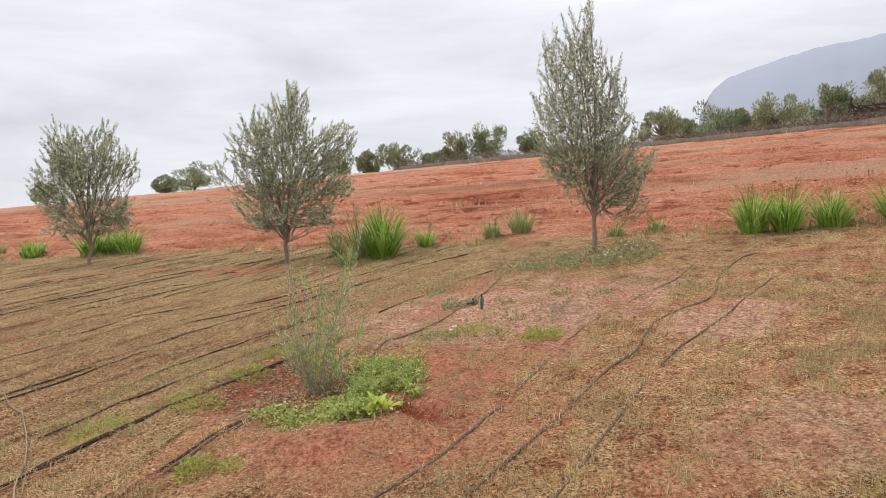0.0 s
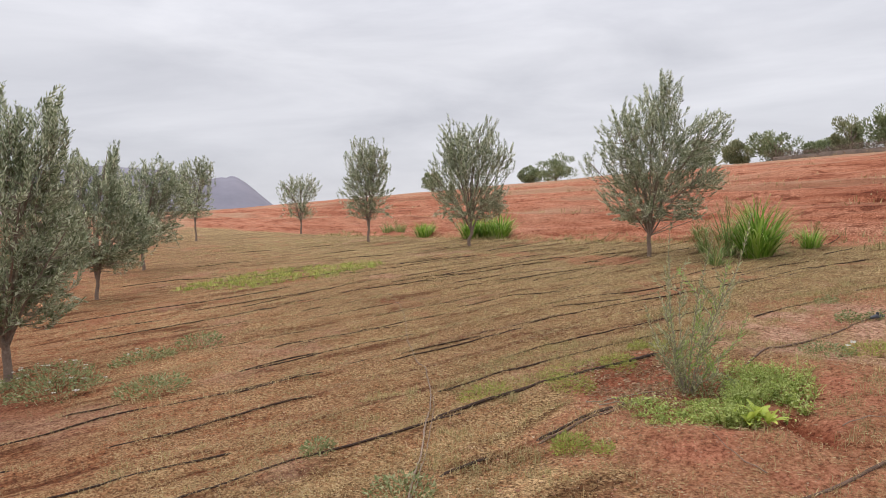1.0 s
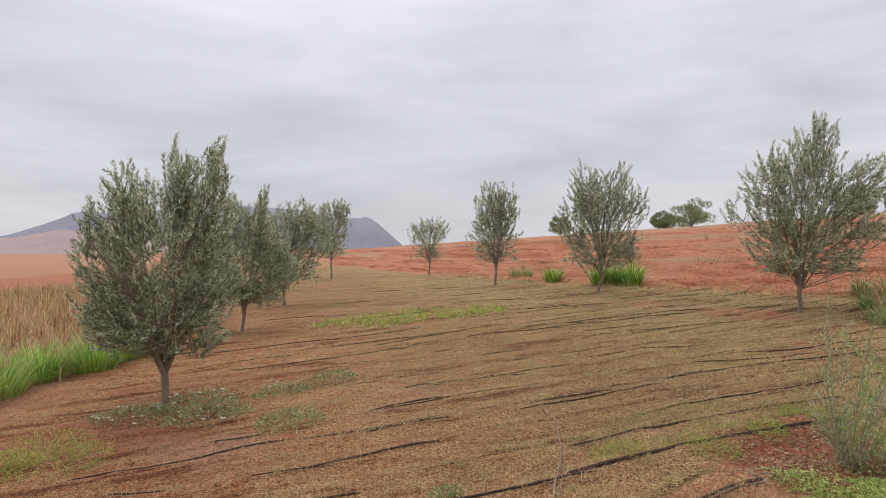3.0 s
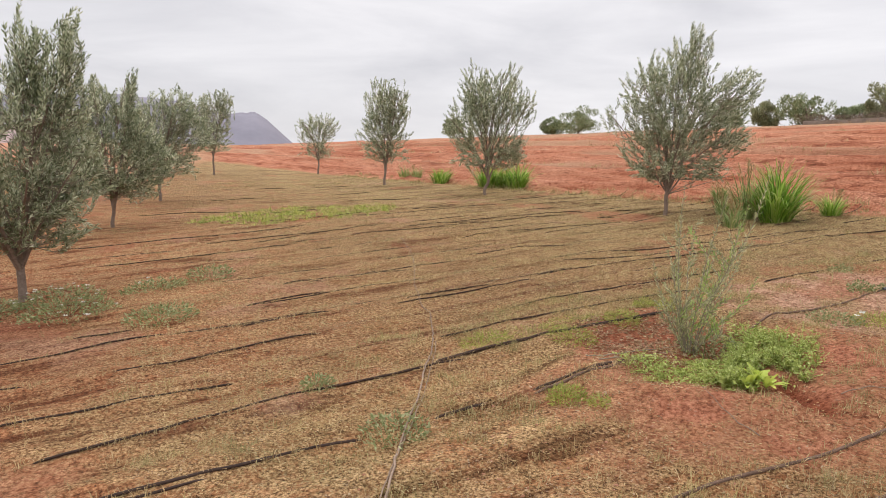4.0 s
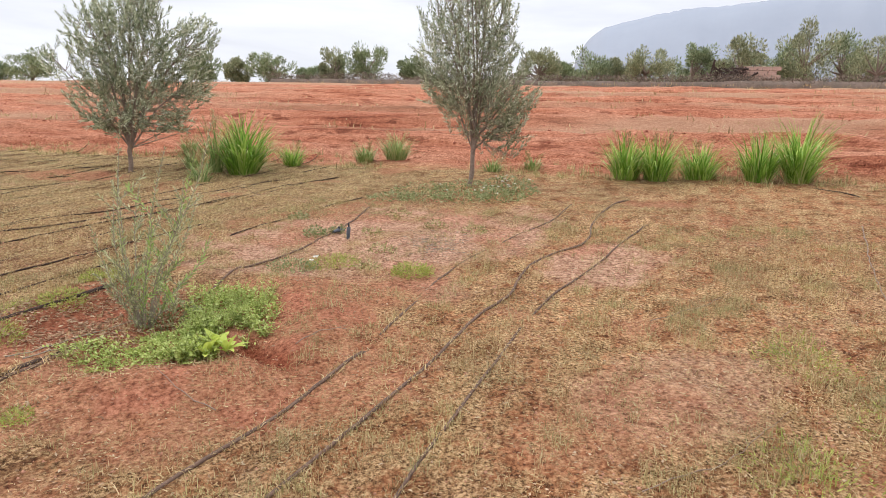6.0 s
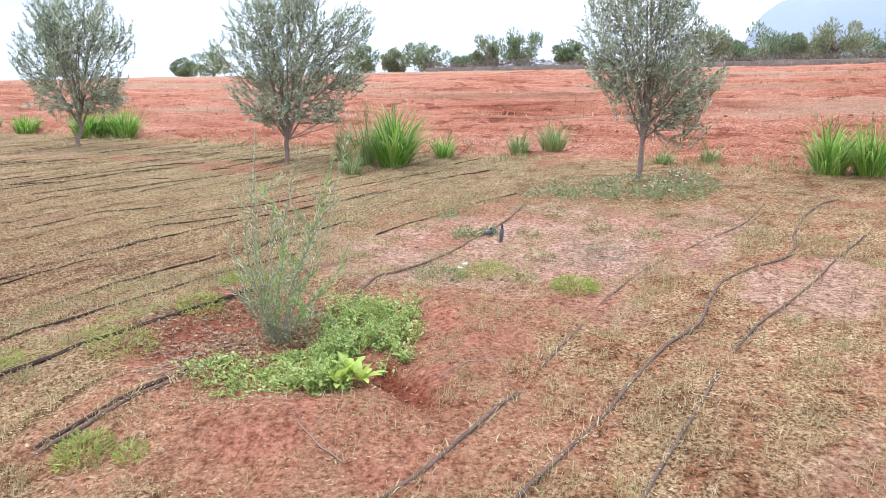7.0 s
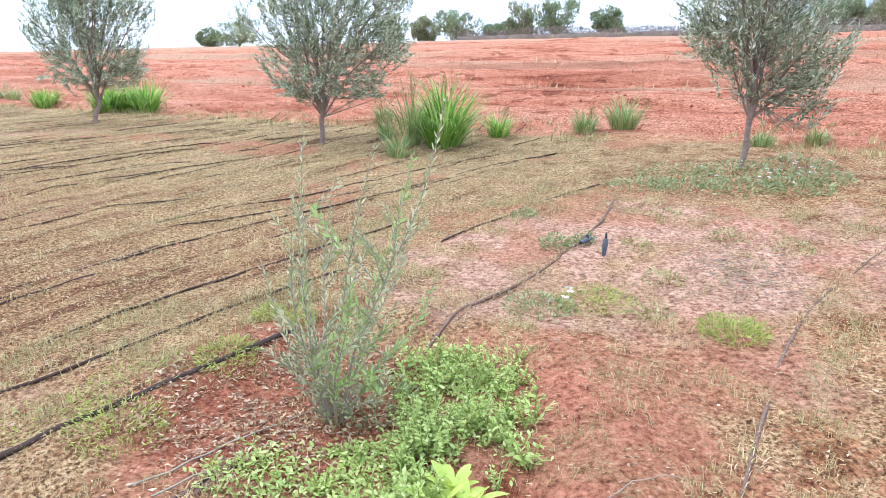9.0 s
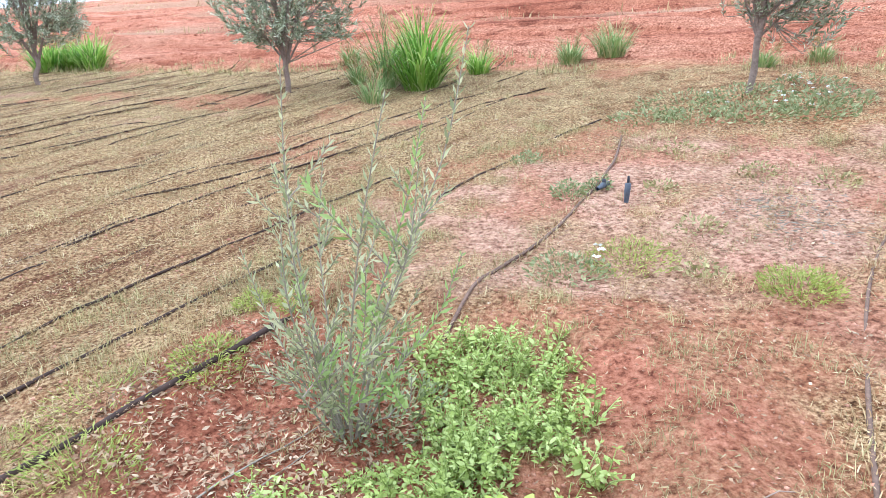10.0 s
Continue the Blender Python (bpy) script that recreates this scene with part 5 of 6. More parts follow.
GREEN_HERB, GREY_HERB = "small lime-green herb among dry straw", "low dull green weeds round the olive's foot"
for k, (x, y, w, h, c, m, lf, fl) in enumerate([
    (-1.27, 3.38, 0.2, 0.09, 420, M_LIME, 0.032, 0), (-1.08, 3.35, 0.12, 0.06, 150, M_LIME, 0.03, 0), (-1.31, 5.19, 0.15, 0.08, 260, M_LIME, 0.03, 0), (-1.13, 5.13, 0.12, 0.08, 200, M_LIME, 0.03, 0), (-1.55, 4.27, 0.34, 0.07, 420, M_LIME, 0.03, 0), (-1.9, 2.65, 0.35, 0.09, 260, M_WEED_DULL, 0.035, 0), (-2.1, 4.05, 0.34, 0.10, 260, M_LIME, 0.035, 0),
    (-2.66, 2.95, 0.2, 0.09, 160, M_WEED_DULL, 0.035, 0), (-1.36, 4.79, 0.26, 0.065, 420, M_LIME, 0.032, 0), (0.80, 5.05, 0.3, 0.09, 640, M_LIME, 0.032, 0), (0.27, 5.43, 0.4, 0.06, 420, M_LIME, 0.032, 3),
    (-0.02, 5.35, 0.35, 0.07, 200, M_WEED_DULL, 0.03, 0), (0.15, 6.3, 0.2, 0.09, 160, M_WEED_DULL, 0.035, 0), (0.33, 6.38, 0.14, 0.08, 120, M_WEED_DULL, 0.03, 0), (0.0, 7.0, 0.2, 0.08, 120, M_WEED_DULL, 0.03, 0),
    (-1.66, 4.62, 0.5, 0.04, 240, M_LIME, 0.028, 0), (-1.85, 4.32, 0.45, 0.04, 200, M_LIME, 0.028, 0), (2.49, 3.27, 0.5, 0.05, 260, M_LIME, 0.03, 0), (1.85, 2.4, 0.5, 0.06, 260, M_LIME, 0.03, 0), (2.5, 2.6, 0.5, 0.06, 260, M_LIME, 0.03, 0),
    (-6.4, 3.6, 0.8, 0.12, 420, M_WEED_DULL, 0.045, 16), (-6.6, 3.0, 0.7, 0.12, 360, M_WEED_DULL, 0.045, 14), (-5.85, 3.35, 0.8, 0.13, 400, M_WEED_DULL, 0.045, 10), (-5.9, 4.25, 0.6, 0.12, 300, M_WEED_DULL, 0.045, 3),
    (-5.85, 4.9, 0.5, 0.12, 240, M_WEED_DULL, 0.045, 0), (-4.95, 3.6, 0.6, 0.12, 300, M_WEED_DULL, 0.045, 0), (-5.75, 2.05, 0.75, 0.14, 600, M_LIME, 0.04, 0), (-6.25, 2.1, 0.8, 0.15, 600, M_LIME, 0.04, 0), (-6.1, 1.65, 0.8, 0.14, 560, M_LIME, 0.04, 0),
    (1.0, 7.85, 0.55, 0.075, 180, M_WEED_DULL, 0.045, 0), (1.35, 7.75, 0.6, 0.09, 210, M_WEED_DULL, 0.045, 0), (1.75, 7.7, 0.6, 0.09, 210, M_WEED_DULL, 0.045, 2), (2.15, 7.6, 0.55, 0.135, 260, M_WEED_DULL, 0.05, 3),
    (2.4, 7.85, 0.6, 0.12, 210, M_WEED_DULL, 0.05, 4), (1.9, 8.25, 0.7, 0.105, 210, M_WEED_DULL, 0.05, 3), (2.5, 8.4, 0.6, 0.105, 150, M_WEED_DULL, 0.05, 10), (1.4, 8.3, 0.7, 0.075, 150, M_WEED_DULL, 0.045, 0),
    (-0.72, 4.5, 0.4, 0.12, 420, M_WEED_DULL, 0.03, 0)]):
    herb("green_herb" if m is not M_WEED_DULL else "low_weed", GREEN_HERB if m is not M_WEED_DULL else GREY_HERB, x, y, w, h, c, m, 500 + k, lf, fl)
for k, (x, y, w) in enumerate([(0.64, 6.24, 0.2), (0.66, 5.7, 0.22), (0.95, 6.95, 0.24), (1.2, 6.35, 0.2), (1.5, 6.1, 0.22), (0.5, 5.25, 0.16)]):
    herb("dry_herb", "small withered herb on bare pinkish soil", x, y, w, 0.07, 70, M_GRASS, 560 + k, 0.036)
# A leafy green bush at the foot of the rounded olive.
herb("green_shrub", "small dense green shrub beside the rounded olive", 6.95, 6.6, 0.46, 0.52, 700, M_WEED_DULL, 590, 0.06, category="shrub")

# ================= the sapling in its basin =================


def sapling(x, y, seed):
    """A young olive of many thin stems: leafy shoots, loose in the middle, dense at the foot."""
    r = np.random.default_rng(seed)
    ob = thing("olive_sapling", foot(x, y), "thin many-stemmed olive sapling in a dug red basin", "olive sapling")
    up = np.array([0, 0, 1.0])
    at, along, size, twigs = [], [], [], []
    fresh_at, fresh_along, fresh_size = [], [], []
    for k in range(20):
        a = k * 2.4 + r.normal(0, 0.25)
        if k < 7:
            tall, out = (1.15, 1.08, 1.02, 0.96, 0.88, 0.84, 0.78)[k], r.uniform(0.1, 0.32)
        elif k < 14:
            tall, out = r.uniform(0.4, 0.74), r.uniform(0.16, 0.4)
        else:
            tall, out = r.uniform(0.14, 0.36), r.uniform(0.12, 0.34)
        d = np.array([math.cos(a), math.sin(a), 0])
        lean = np.array([0.09 * tall, 0.02, 0])
        pts = curve_line([-0.05 * up + d * 0.01, d * out * 0.45 + up * tall * 0.35, d * out * 0.85 + up * tall * 0.7 + r.normal(0, 0.02, 3) + lean * 0.6, d * out + up * tall + lean], 16)
        v, f = tube(pts, np.linspace(0.0042 if k < 7 else 0.003, 0.0012, 16), 5)
        part("stem", mesh_of("stem", v, [f], M_TWIG, True), ob)
        lines = [(pts, 0.22 if k < 14 else 0.1, 0.0115, k in (3, 8, 10))]
        for _ in range(5 if k < 7 else 3):
            i = int(r.integers(4, 13))
            b = r.uniform(0, 2 * np.pi)
            e = pts[i] + np.array([math.cos(b), math.sin(b), 1.0]) * r.uniform(0.06, 0.16)
            q = curve_line([pts[i], (pts[i] + e) / 2 - up * 0.01, e], 8)
            twigs.append(tube(q, np.linspace(0.0028, 0.0012, 8), 3))
            lines.append((q, 0.1, 0.0095, r.random() < 0.14))
        for q, first, gap, fresh in lines:
            span = np.linalg.norm(np.diff(q, axis=0), axis=1).sum() * (1 - first)
            pairs = max(3, int(span / gap / 1.65))
            w = np.repeat(first + (1 - first) * (np.arange(pairs) + r.uniform(0, 0.5, pairs)) / pairs, 2)
            turn = np.repeat(np.arange(pairs) * 1.57 + r.uniform(0, 6), 2) + np.tile([0, math.pi], pairs) + r.normal(0, 0.3, 2 * pairs)
            i = np.clip(w, 0, 0.999) * (len(q) - 1)
            j = i.astype(int)
            t = q[j + 1] - q[j]
            t /= np.linalg.norm(t, axis=1, keepdims=True)
            m = np.cross(t, [1.0, 0.2, 0])
            m /= np.linalg.norm(m, axis=1, keepdims=True)
            g = m * np.cos(turn)[:, None] + np.cross(t, m) * np.sin(turn)[:, None]
            p = q[j] + (q[j + 1] - q[j]) * (i - j)[:, None]
            h = t * r.uniform(0.8, 1.5, 2 * pairs)[:, None] + g * 0.8
            z = 0.034 * r.uniform(0.7, 1.3, 2 * pairs) * np.interp(w, [0, 0.8, 1], [1, 1, 0.65])
            for store, value in zip((fresh_at, fresh_along, fresh_size) if fresh else (at, along, size), (p, h, z)):
                store.append(value)
    v, f = joined(twigs)
    part("twig_work", mesh_of("twig_work", v, [f], M_TWIG), ob)["kind"] = "stuff"
    at, along, size = np.concatenate(at), np.concatenate(along), np.concatenate(size)
    v, f = leaves(at, along, size, size * r.uniform(0.2, 0.3, len(size)), r)
    part("leaf_mass", mesh_of("leaf_mass", v, [f], M_SAPLING), ob)["kind"] = "stuff"
    at, along, size = np.concatenate(fresh_at), np.concatenate(fresh_along), np.concatenate(fresh_size) * 1.15
    v, f = leaves(at, along, size, size * 0.28, r)
    part("fresh_growth", mesh_of("fresh_growth", v, [f], M_SHOOT), ob, "bright green fresh shoots")["kind"] = "stuff"
    return ob


sapling(-0.82, 4.42, 70)

# Weeds that fill one side of the basin.
WEEDS = [(-1.15, 4.04), (-1.0, 3.91), (-0.76, 3.82), (-0.52, 3.83), (-0.4, 3.86), (-0.27, 3.99), (-0.18, 4.11), (-0.13, 4.39), (-0.13, 4.69), (-0.28, 4.85), (-0.46, 4.93), (-0.64, 4.7), (-0.62, 4.45), (-0.75, 4.24), (-1.02, 4.22), (-1.15, 4.2)]


def inside(x, y, ring):
    hit = np.zeros(len(x), bool)
    for (x0, y0), (x1, y1) in zip(ring, ring[1:] + ring[:1]):
        cross = (y0 > y) != (y1 > y)
        hit ^= cross & (x < (x1 - x0) * (y - y0) / (y1 - y0 + 1e-12) + x0)
    return hit


def ovate(at, along, length, width, rng):
    """Egg-shaped leaves with a folded midrib: eight corners each."""
    n = len(at)
    d = along / (np.linalg.norm(along, axis=1, keepdims=True) + 1e-9)
    side = np.cross(d, [0.0, 0.0, 1.0]) + rng.normal(0, 0.15, (n, 3))
    side /= np.linalg.norm(side, axis=1, keepdims=True) + 1e-9
    up = np.cross(side, d)
    mid = [at + d * (length * k)[:, None] - up * (length * 0.25 * k * k)[:, None] for k in (0, 0.3, 0.65, 1.0)]
    edge = [side * (width * k / 2)[:, None] + up * (width * 0.12)[:, None] for k in (0.85, 1.0)]
    v = np.stack([mid[0], mid[1], mid[2], mid[3], mid[1] + edge[0], mid[2] + edge[1] * 0.8, mid[1] - edge[0], mid[2] - edge[1] * 0.8], 1).reshape(-1, 3)
    k = np.arange(n)[:, None] * 8
    return v, np.concatenate([k + [[1, 4, 5, 2]], k + [[1, 2, 7, 6]]]), np.concatenate([k + [[0, 4, 1]], k + [[0, 1, 6]], k + [[2, 5, 3]], k + [[2, 3, 7]]])


def weed_mesh(high, spread, count, leaf, seed):
    """One leafy weed: a few stems that carry egg-shaped leaves, small ones at the top."""
    r = np.random.default_rng(seed)
    stems, at, along, size = [], [], [], []
    for k in range(5):
        a = k * 1.26 + r.normal(0, 0.3)
        d = np.array([math.cos(a), math.sin(a), 0.0])
        tip = d * spread * r.uniform(0.4, 1.0) + np.array([0, 0, high * r.uniform(0.55, 1.0)])
        pts = curve_line([(0, 0, -0.01), d * spread * 0.3 + [0, 0, high * 0.4], tip], 6)
        stems.append(tube(pts, np.linspace(0.0022, 0.0012, 6), 3))
        m = count // 5
        w = r.uniform(0.15, 1.0, m) * 4.99
        j = w.astype(int)
        t = r.uniform(0, 2 * np.pi, m)
        at.append(pts[j] + (pts[j + 1] - pts[j]) * (w - j)[:, None])
        along.append(np.stack([np.cos(t), np.sin(t), r.uniform(0.1, 0.9, m)], -1) + d * 0.4)
        size.append(leaf * r.uniform(0.6, 1.2, m) * np.interp(w, [0, 4, 5], [1.1, 0.9, 0.5]))
    at, along, size = np.concatenate(at), np.concatenate(along), np.concatenate(size)
    lv, l4, l3 = ovate(at, along, size, size * r.uniform(0.35, 0.6, len(size)), r)
    sv, sf = joined(stems)
    return mesh_of("weed", np.concatenate([lv, sv]), [np.concatenate([l4, sf + len(lv)]), l3], M_WEED)


rng = np.random.default_rng(80)
TALL = [weed_mesh(0.12, 0.07, 50, 0.026, 85), weed_mesh(0.09, 0.08, 40, 0.03, 86), weed_mesh(0.14, 0.06, 60, 0.02, 87)]
SHORT = [weed_mesh(0.05, 0.055, 25, 0.02, 88), weed_mesh(0.04, 0.065, 25, 0.022, 89)]
px, py = rng.uniform(-1.2, -0.06, 900), rng.uniform(3.78, 4.92, 900)
keep = inside(px + 0.04 * rng.normal(size=900), py + 0.04 * rng.normal(size=900), WEEDS)
px, py = px[keep], py[keep]
lush = step(-0.72, -0.4, px) * (0.35 + 0.65 * cloudy(px * 7, py * 7, 213))
keep = (rng.random(len(px)) < 0.5 + 0.4 * step(-0.8, -0.3, px)) & (cloudy(px * 6, py * 6, 211) > 0.33)
for x, y, full in list(zip(px[keep], py[keep], lush[keep]))[:290]:
    tall = rng.random() < full * 1.25
    plant = new("weed", (TALL if tall else SHORT)[int(rng.integers(3 if tall else 2))])
    plant.matrix_world = Matrix.LocRotScale(foot(x, y), Euler((rng.normal(0, 0.15), rng.normal(0, 0.15), rng.uniform(0, 6.28))), [float(rng.uniform(0.7, 1.2))] * 3)
    tagged(plant, "fresh green leafy weed in the sapling's basin" if tall else "small low green weed in the sapling's basin", "weed", "weeds in the basin")


# Seedlings fill the gaps between the weeds.
px, py = rng.uniform(-1.2, -0.06, 5200), rng.uniform(3.78, 4.92, 5200)
keep = inside(px + 0.04 * rng.normal(size=5200), py + 0.04 * rng.normal(size=5200), WEEDS) & (cloudy(px * 6, py * 6, 211) > 0.3)
px, py = px[keep], py[keep]
size = rng.uniform(0.012, 0.026, len(px))
v, f4, f3 = ovate(np.stack([px, py, land(px, py) + rng.uniform(0.0, 0.035, len(px))], -1), rng.normal(size=(len(px), 3)) * [1, 1, 0.5] + [0, 0, 0.6], size, size * 0.5, rng)
tagged(new("seedlings", mesh_of("seedlings", v, [f4, f3], M_WEED)), "carpet of tiny lime-green seedlings in the basin", "seedlings", kind="stuff")


def broad_plant(x, y, seed):
    """A pale rosette of broad tongue-shaped leaves."""
    r = np.random.default_rng(seed)
    ob = thing("broad_leaf_plant", foot(x, y), "pale lime-green rosette with broad tongue-shaped leaves", "leafy plant")
    for k in range(11):
        a = k * 2.4
        ln, wd, lean = r.uniform(0.09, 0.15), r.uniform(0.026, 0.042), r.uniform(0.4, 1.1)
        d, s = np.array([math.cos(a), math.sin(a), 0]), np.array([-math.sin(a), math.cos(a), 0])
        t = np.linspace(0, 1, 7)
        mid = d * (ln * np.sin(lean) * t)[:, None] + np.array([0, 0, 1.0]) * (ln * (np.cos(lean) * t + 0.15 * t - 0.45 * t**2 * np.sin(lean)) + 0.02)[:, None]
        w = wd * np.array([0.25, 0.5, 0.85, 1.0, 0.95, 0.7, 0.15])
        lift = np.array([0, 0, 0.2]) * w[:, None]
        v = np.concatenate([mid - s * w[:, None] / 2 + lift, mid, mid + s * w[:, None] / 2 + lift])
        i = np.arange(6)[:, None]
        f = np.concatenate([i + [[0, 1, 8, 7]], i + [[7, 8, 15, 14]]])
        part("leaf", mesh_of("leaf", v, [f], M_LETTUCE, True), ob)
    return ob


broad_plant(-0.33, 3.92, 81)
broad_plant(-0.42, 3.88, 82)
broad_plant(-0.38, 3.98, 83)

# ================= straw, grass, litter and clods =================


def scatter(count, u0, u1, n0, n1, seed):
    r = np.random.default_rng(seed)
    u, n = r.uniform(u0, u1, count), r.uniform(n0, n1, count)
    x, y = to_plan(u, n)
    return r, x, y, n, u


def straw(name, label, count, area, per, length, width, seed, mat, want, category="dry grass", spread=0.022, flat=0.6):
    r, x, y, n, u = scatter(count, *area, seed)
    pick = r.random(count) < want(x, y, n, u)
    x, y = x[pick], y[pick]
    k = len(x) * per
    bx, by = np.repeat(x, per) + r.normal(0, spread, k), np.repeat(y, per) + r.normal(0, spread, k)
    at = np.stack([bx, by, land(bx, by) - 0.004], -1)
    tall = np.repeat(r.uniform(0.6, 1.4, len(x)), per)
    v, f4, f3 = blades(at, r.uniform(0, 2 * np.pi, k), length * tall * r.uniform(0.5, 1.3, k), np.clip(r.normal(flat + 0.25, 0.45, k), 0.0, 1.5), width * r.uniform(0.6, 1.3, k), r.uniform(0.0, 0.9, k), r)
    return tagged(new(name, mesh_of(name, v, [f4, f3], mat)), label, category, kind="stuff")


def tufted(x, y):
    """Straw stands in tufts a hand wide, thinner between the rows."""
    p, q = 0.833 * x - 0.553 * y, 0.553 * x + 0.833 * y
    return step(0.42, 0.56, 0.5 * cloudy(x * 6, y * 6, 245, 3) + 0.5 * cloudy(p * 8, q * 1.6, 247, 3))


def grassy(x, y, n, u):
    red, pale, green, tan, moist_shade = zones(x, y)
    return (0.18 + 0.95 * tufted(x, y)) * np.clip(0.35 + 0.9 * (cloudy(x * 1.7, y * 1.7, 131) - 0.3), 0.05, 1) * (1 - 0.9 * red) * (1 - 0.93 * pale) * (n < 9.9)


def far_grassy(x, y, n, u):
    return grassy(x, y, n, u) * (0.707 * (x + y) > -3.5)


straw("dry_grass", "short dry straw-coloured grass over the orchard soil", 38000, (-5, 9, 0.2, 7.2), 11, 0.036, 0.0019, 141, M_STRAW, grassy, spread=0.017)
straw("dry_grass", "sparser dry grass on the rest of the orchard", 34000, (-9, 22, -1.5, 9.9), 7, 0.05, 0.0036, 142, M_STRAW, far_grassy)
straw("dry_grass", "upright tufts of dry grass round the basin", 15000, (-3.0, 4.0, 1.6, 6.6), 11, 0.05, 0.0026, 149, M_STRAW, lambda x, y, n, u: grassy(x, y, n, u) ** 1.5, spread=0.02, flat=0.15)
straw("green_grass", "fading green grass mixed in the straw", 40000, (-5, 22, 0.5, 9.9), 7, 0.042, 0.0032, 143, M_GRASS,
      lambda x, y, n, u: grassy(x, y, n, u) * np.clip(zones(x, y)[2] * 1.3 + 0.5 * (cloudy(x * 0.8, y * 0.8, 151) - 0.3), 0.14, 1) * (0.707 * (x + y) > -3.5))
straw("lime_grass", "fresh green low growth in the middle of the field", 9000, (5, 18, 2, 8), 9, 0.07, 0.012, 144, M_LIME,
      lambda x, y, n, u: oval(x, y, -8.5, 9.2, 1.9, 1.0, 0.9, 0.4, 12) * 0.9, "grass")
straw("stubble", "tall dry stubble beyond the second olive row", 9000, (4, 30, -14, 2), 6, 0.28, 0.02, 145, M_STRAW,
      lambda x, y, n, u: ((0.707 * (x + y) < -4.2) & (0.707 * (x + y) > -13.5) & (x < -6)) * 0.8, spread=0.1, flat=0.1)
straw("edge_grass", "dry tufty grass along the edge of the ploughed field", 3600, (-9, 24, 9.2, 10.4), 8, 0.11, 0.006, 146, M_GRASS,
      lambda x, y, n, u: 0.55 * step(0.35, 0.6, cloudy(u * 0.9, n * 0.9, 161)), flat=0.15)
straw("stubble", "pale dry grass strips on the ploughed slope", 10000, (-25, 45, 13, 37.5), 5, 0.14, 0.022, 147, M_STRAW,
      lambda x, y, n, u: zones(x, y)[3] * 0.8 + 0.03, spread=0.12, flat=0.2)
straw("basin_litter", "broken straw strewn over the red earth", 2600, (-0.6, 4.2, 2.2, 5.6), 4, 0.032, 0.0017, 148, M_STRAW,
      lambda x, y, n, u: (0.06 + 0.8 * step(0.5, 0.7, cloudy(x * 2.5, y * 2.5, 171))) * (1 - np.clip(zones(x, y)[4], 0, 1)), "straw", 0.03, 0.95)

straw("green_grass", "olive-tan grass tufts between bare litter", 60000, (-6, 4.5, 0.2, 7.0), 8, 0.046, 0.0021, 150, M_GRASS,
      lambda x, y, n, u: np.clip(tufted(x, y) ** 2 * step(0.38, 0.6, cloudy(x * 2.3, y * 2.3, 251)), 0, 1) * (1 - 0.95 * zones(x, y)[0]) * (1 - 0.95 * zones(x, y)[1]), spread=0.016, flat=0.2)
for fx, fy, fa, fb in ((2.6, 3.45, 0.14, 0.4), (1.85, 2.5, 0.14, 0.25), (2.92, 2.2, 0.16, 0.26)):
    straw("lime_grass", "strip of fresh lime-green grass in the straw", 3600, (-3.2, 0.8, 1.5, 6), 10, 0.05, 0.0032, int(151 + 9 * fy), M_LIME,
          lambda x, y, n, u: oval(x, y, fx, fy, fa, fb, -0.35, 0.5, 14) * 0.9, "grass", spread=0.02, flat=0.25)

# Broken leaf flakes and chaff on the open soil.
r, x, y, n, u = scatter(150000, -5.5, 6, 0.2, 7.2, 255)
pick = r.random(len(x)) < (1 - 0.8 * tufted(x, y)) * (0.2 + 0.8 * step(0.35, 0.6, cloudy(x * 3, y * 3, 257))) * (1 - 0.75 * zones(x, y)[0]) * (1 - np.clip(zones(x, y)[4] * 1.2, 0, 1))
x, y = x[pick], y[pick]
size = r.uniform(0.006, 0.02, len(x))
v, f = leaves(np.stack([x, y, land(x, y) + r.uniform(0.002, 0.01, len(x))], -1), r.normal(size=(len(x), 3)) * [1, 1, 0.25], size, size * r.uniform(0.2, 0.6, len(x)), r)
tagged(new("chaff", mesh_of("chaff", v, [f], M_LITTER)), "pale broken leaves and chaff on reddish soil", "chaff", kind="stuff")

# A mat of cut straw: slivers lying every way.
r, x, y, n, u = scatter(380000, -4.5, 8, 0.4, 7.6, 241)
pick = r.random(len(x)) < (0.03 + 1.3 * grassy(x, y, n, u)) * np.clip(1.25 - np.hypot(x, y - 2.5) / 9, 0.3, 1)
x, y = x[pick], y[pick]
k = len(x)
t, ln, wd = r.uniform(0, 2 * np.pi, k), r.uniform(0.01, 0.034, k), r.uniform(0.0009, 0.0021, k)
z0 = land(x, y) + r.uniform(0.0, 0.014, k)
dx, dy, dz = np.cos(t) * ln, np.sin(t) * ln, r.normal(0, 0.22, k) * ln
v = np.stack([np.stack([x - np.sin(t) * wd, y + np.cos(t) * wd, z0], -1), np.stack([x + np.sin(t) * wd, y - np.cos(t) * wd, z0 + 0.003], -1), np.stack([x + dx, y + dy, z0 + np.abs(dz)], -1)], 1).reshape(-1, 3)
tagged(new("straw_mat", mesh_of("straw_mat", v, [np.arange(k * 3).reshape(-1, 3)], M_STRAW)), "thin mat of cut straw pressed on the soil", "straw", kind="stuff")

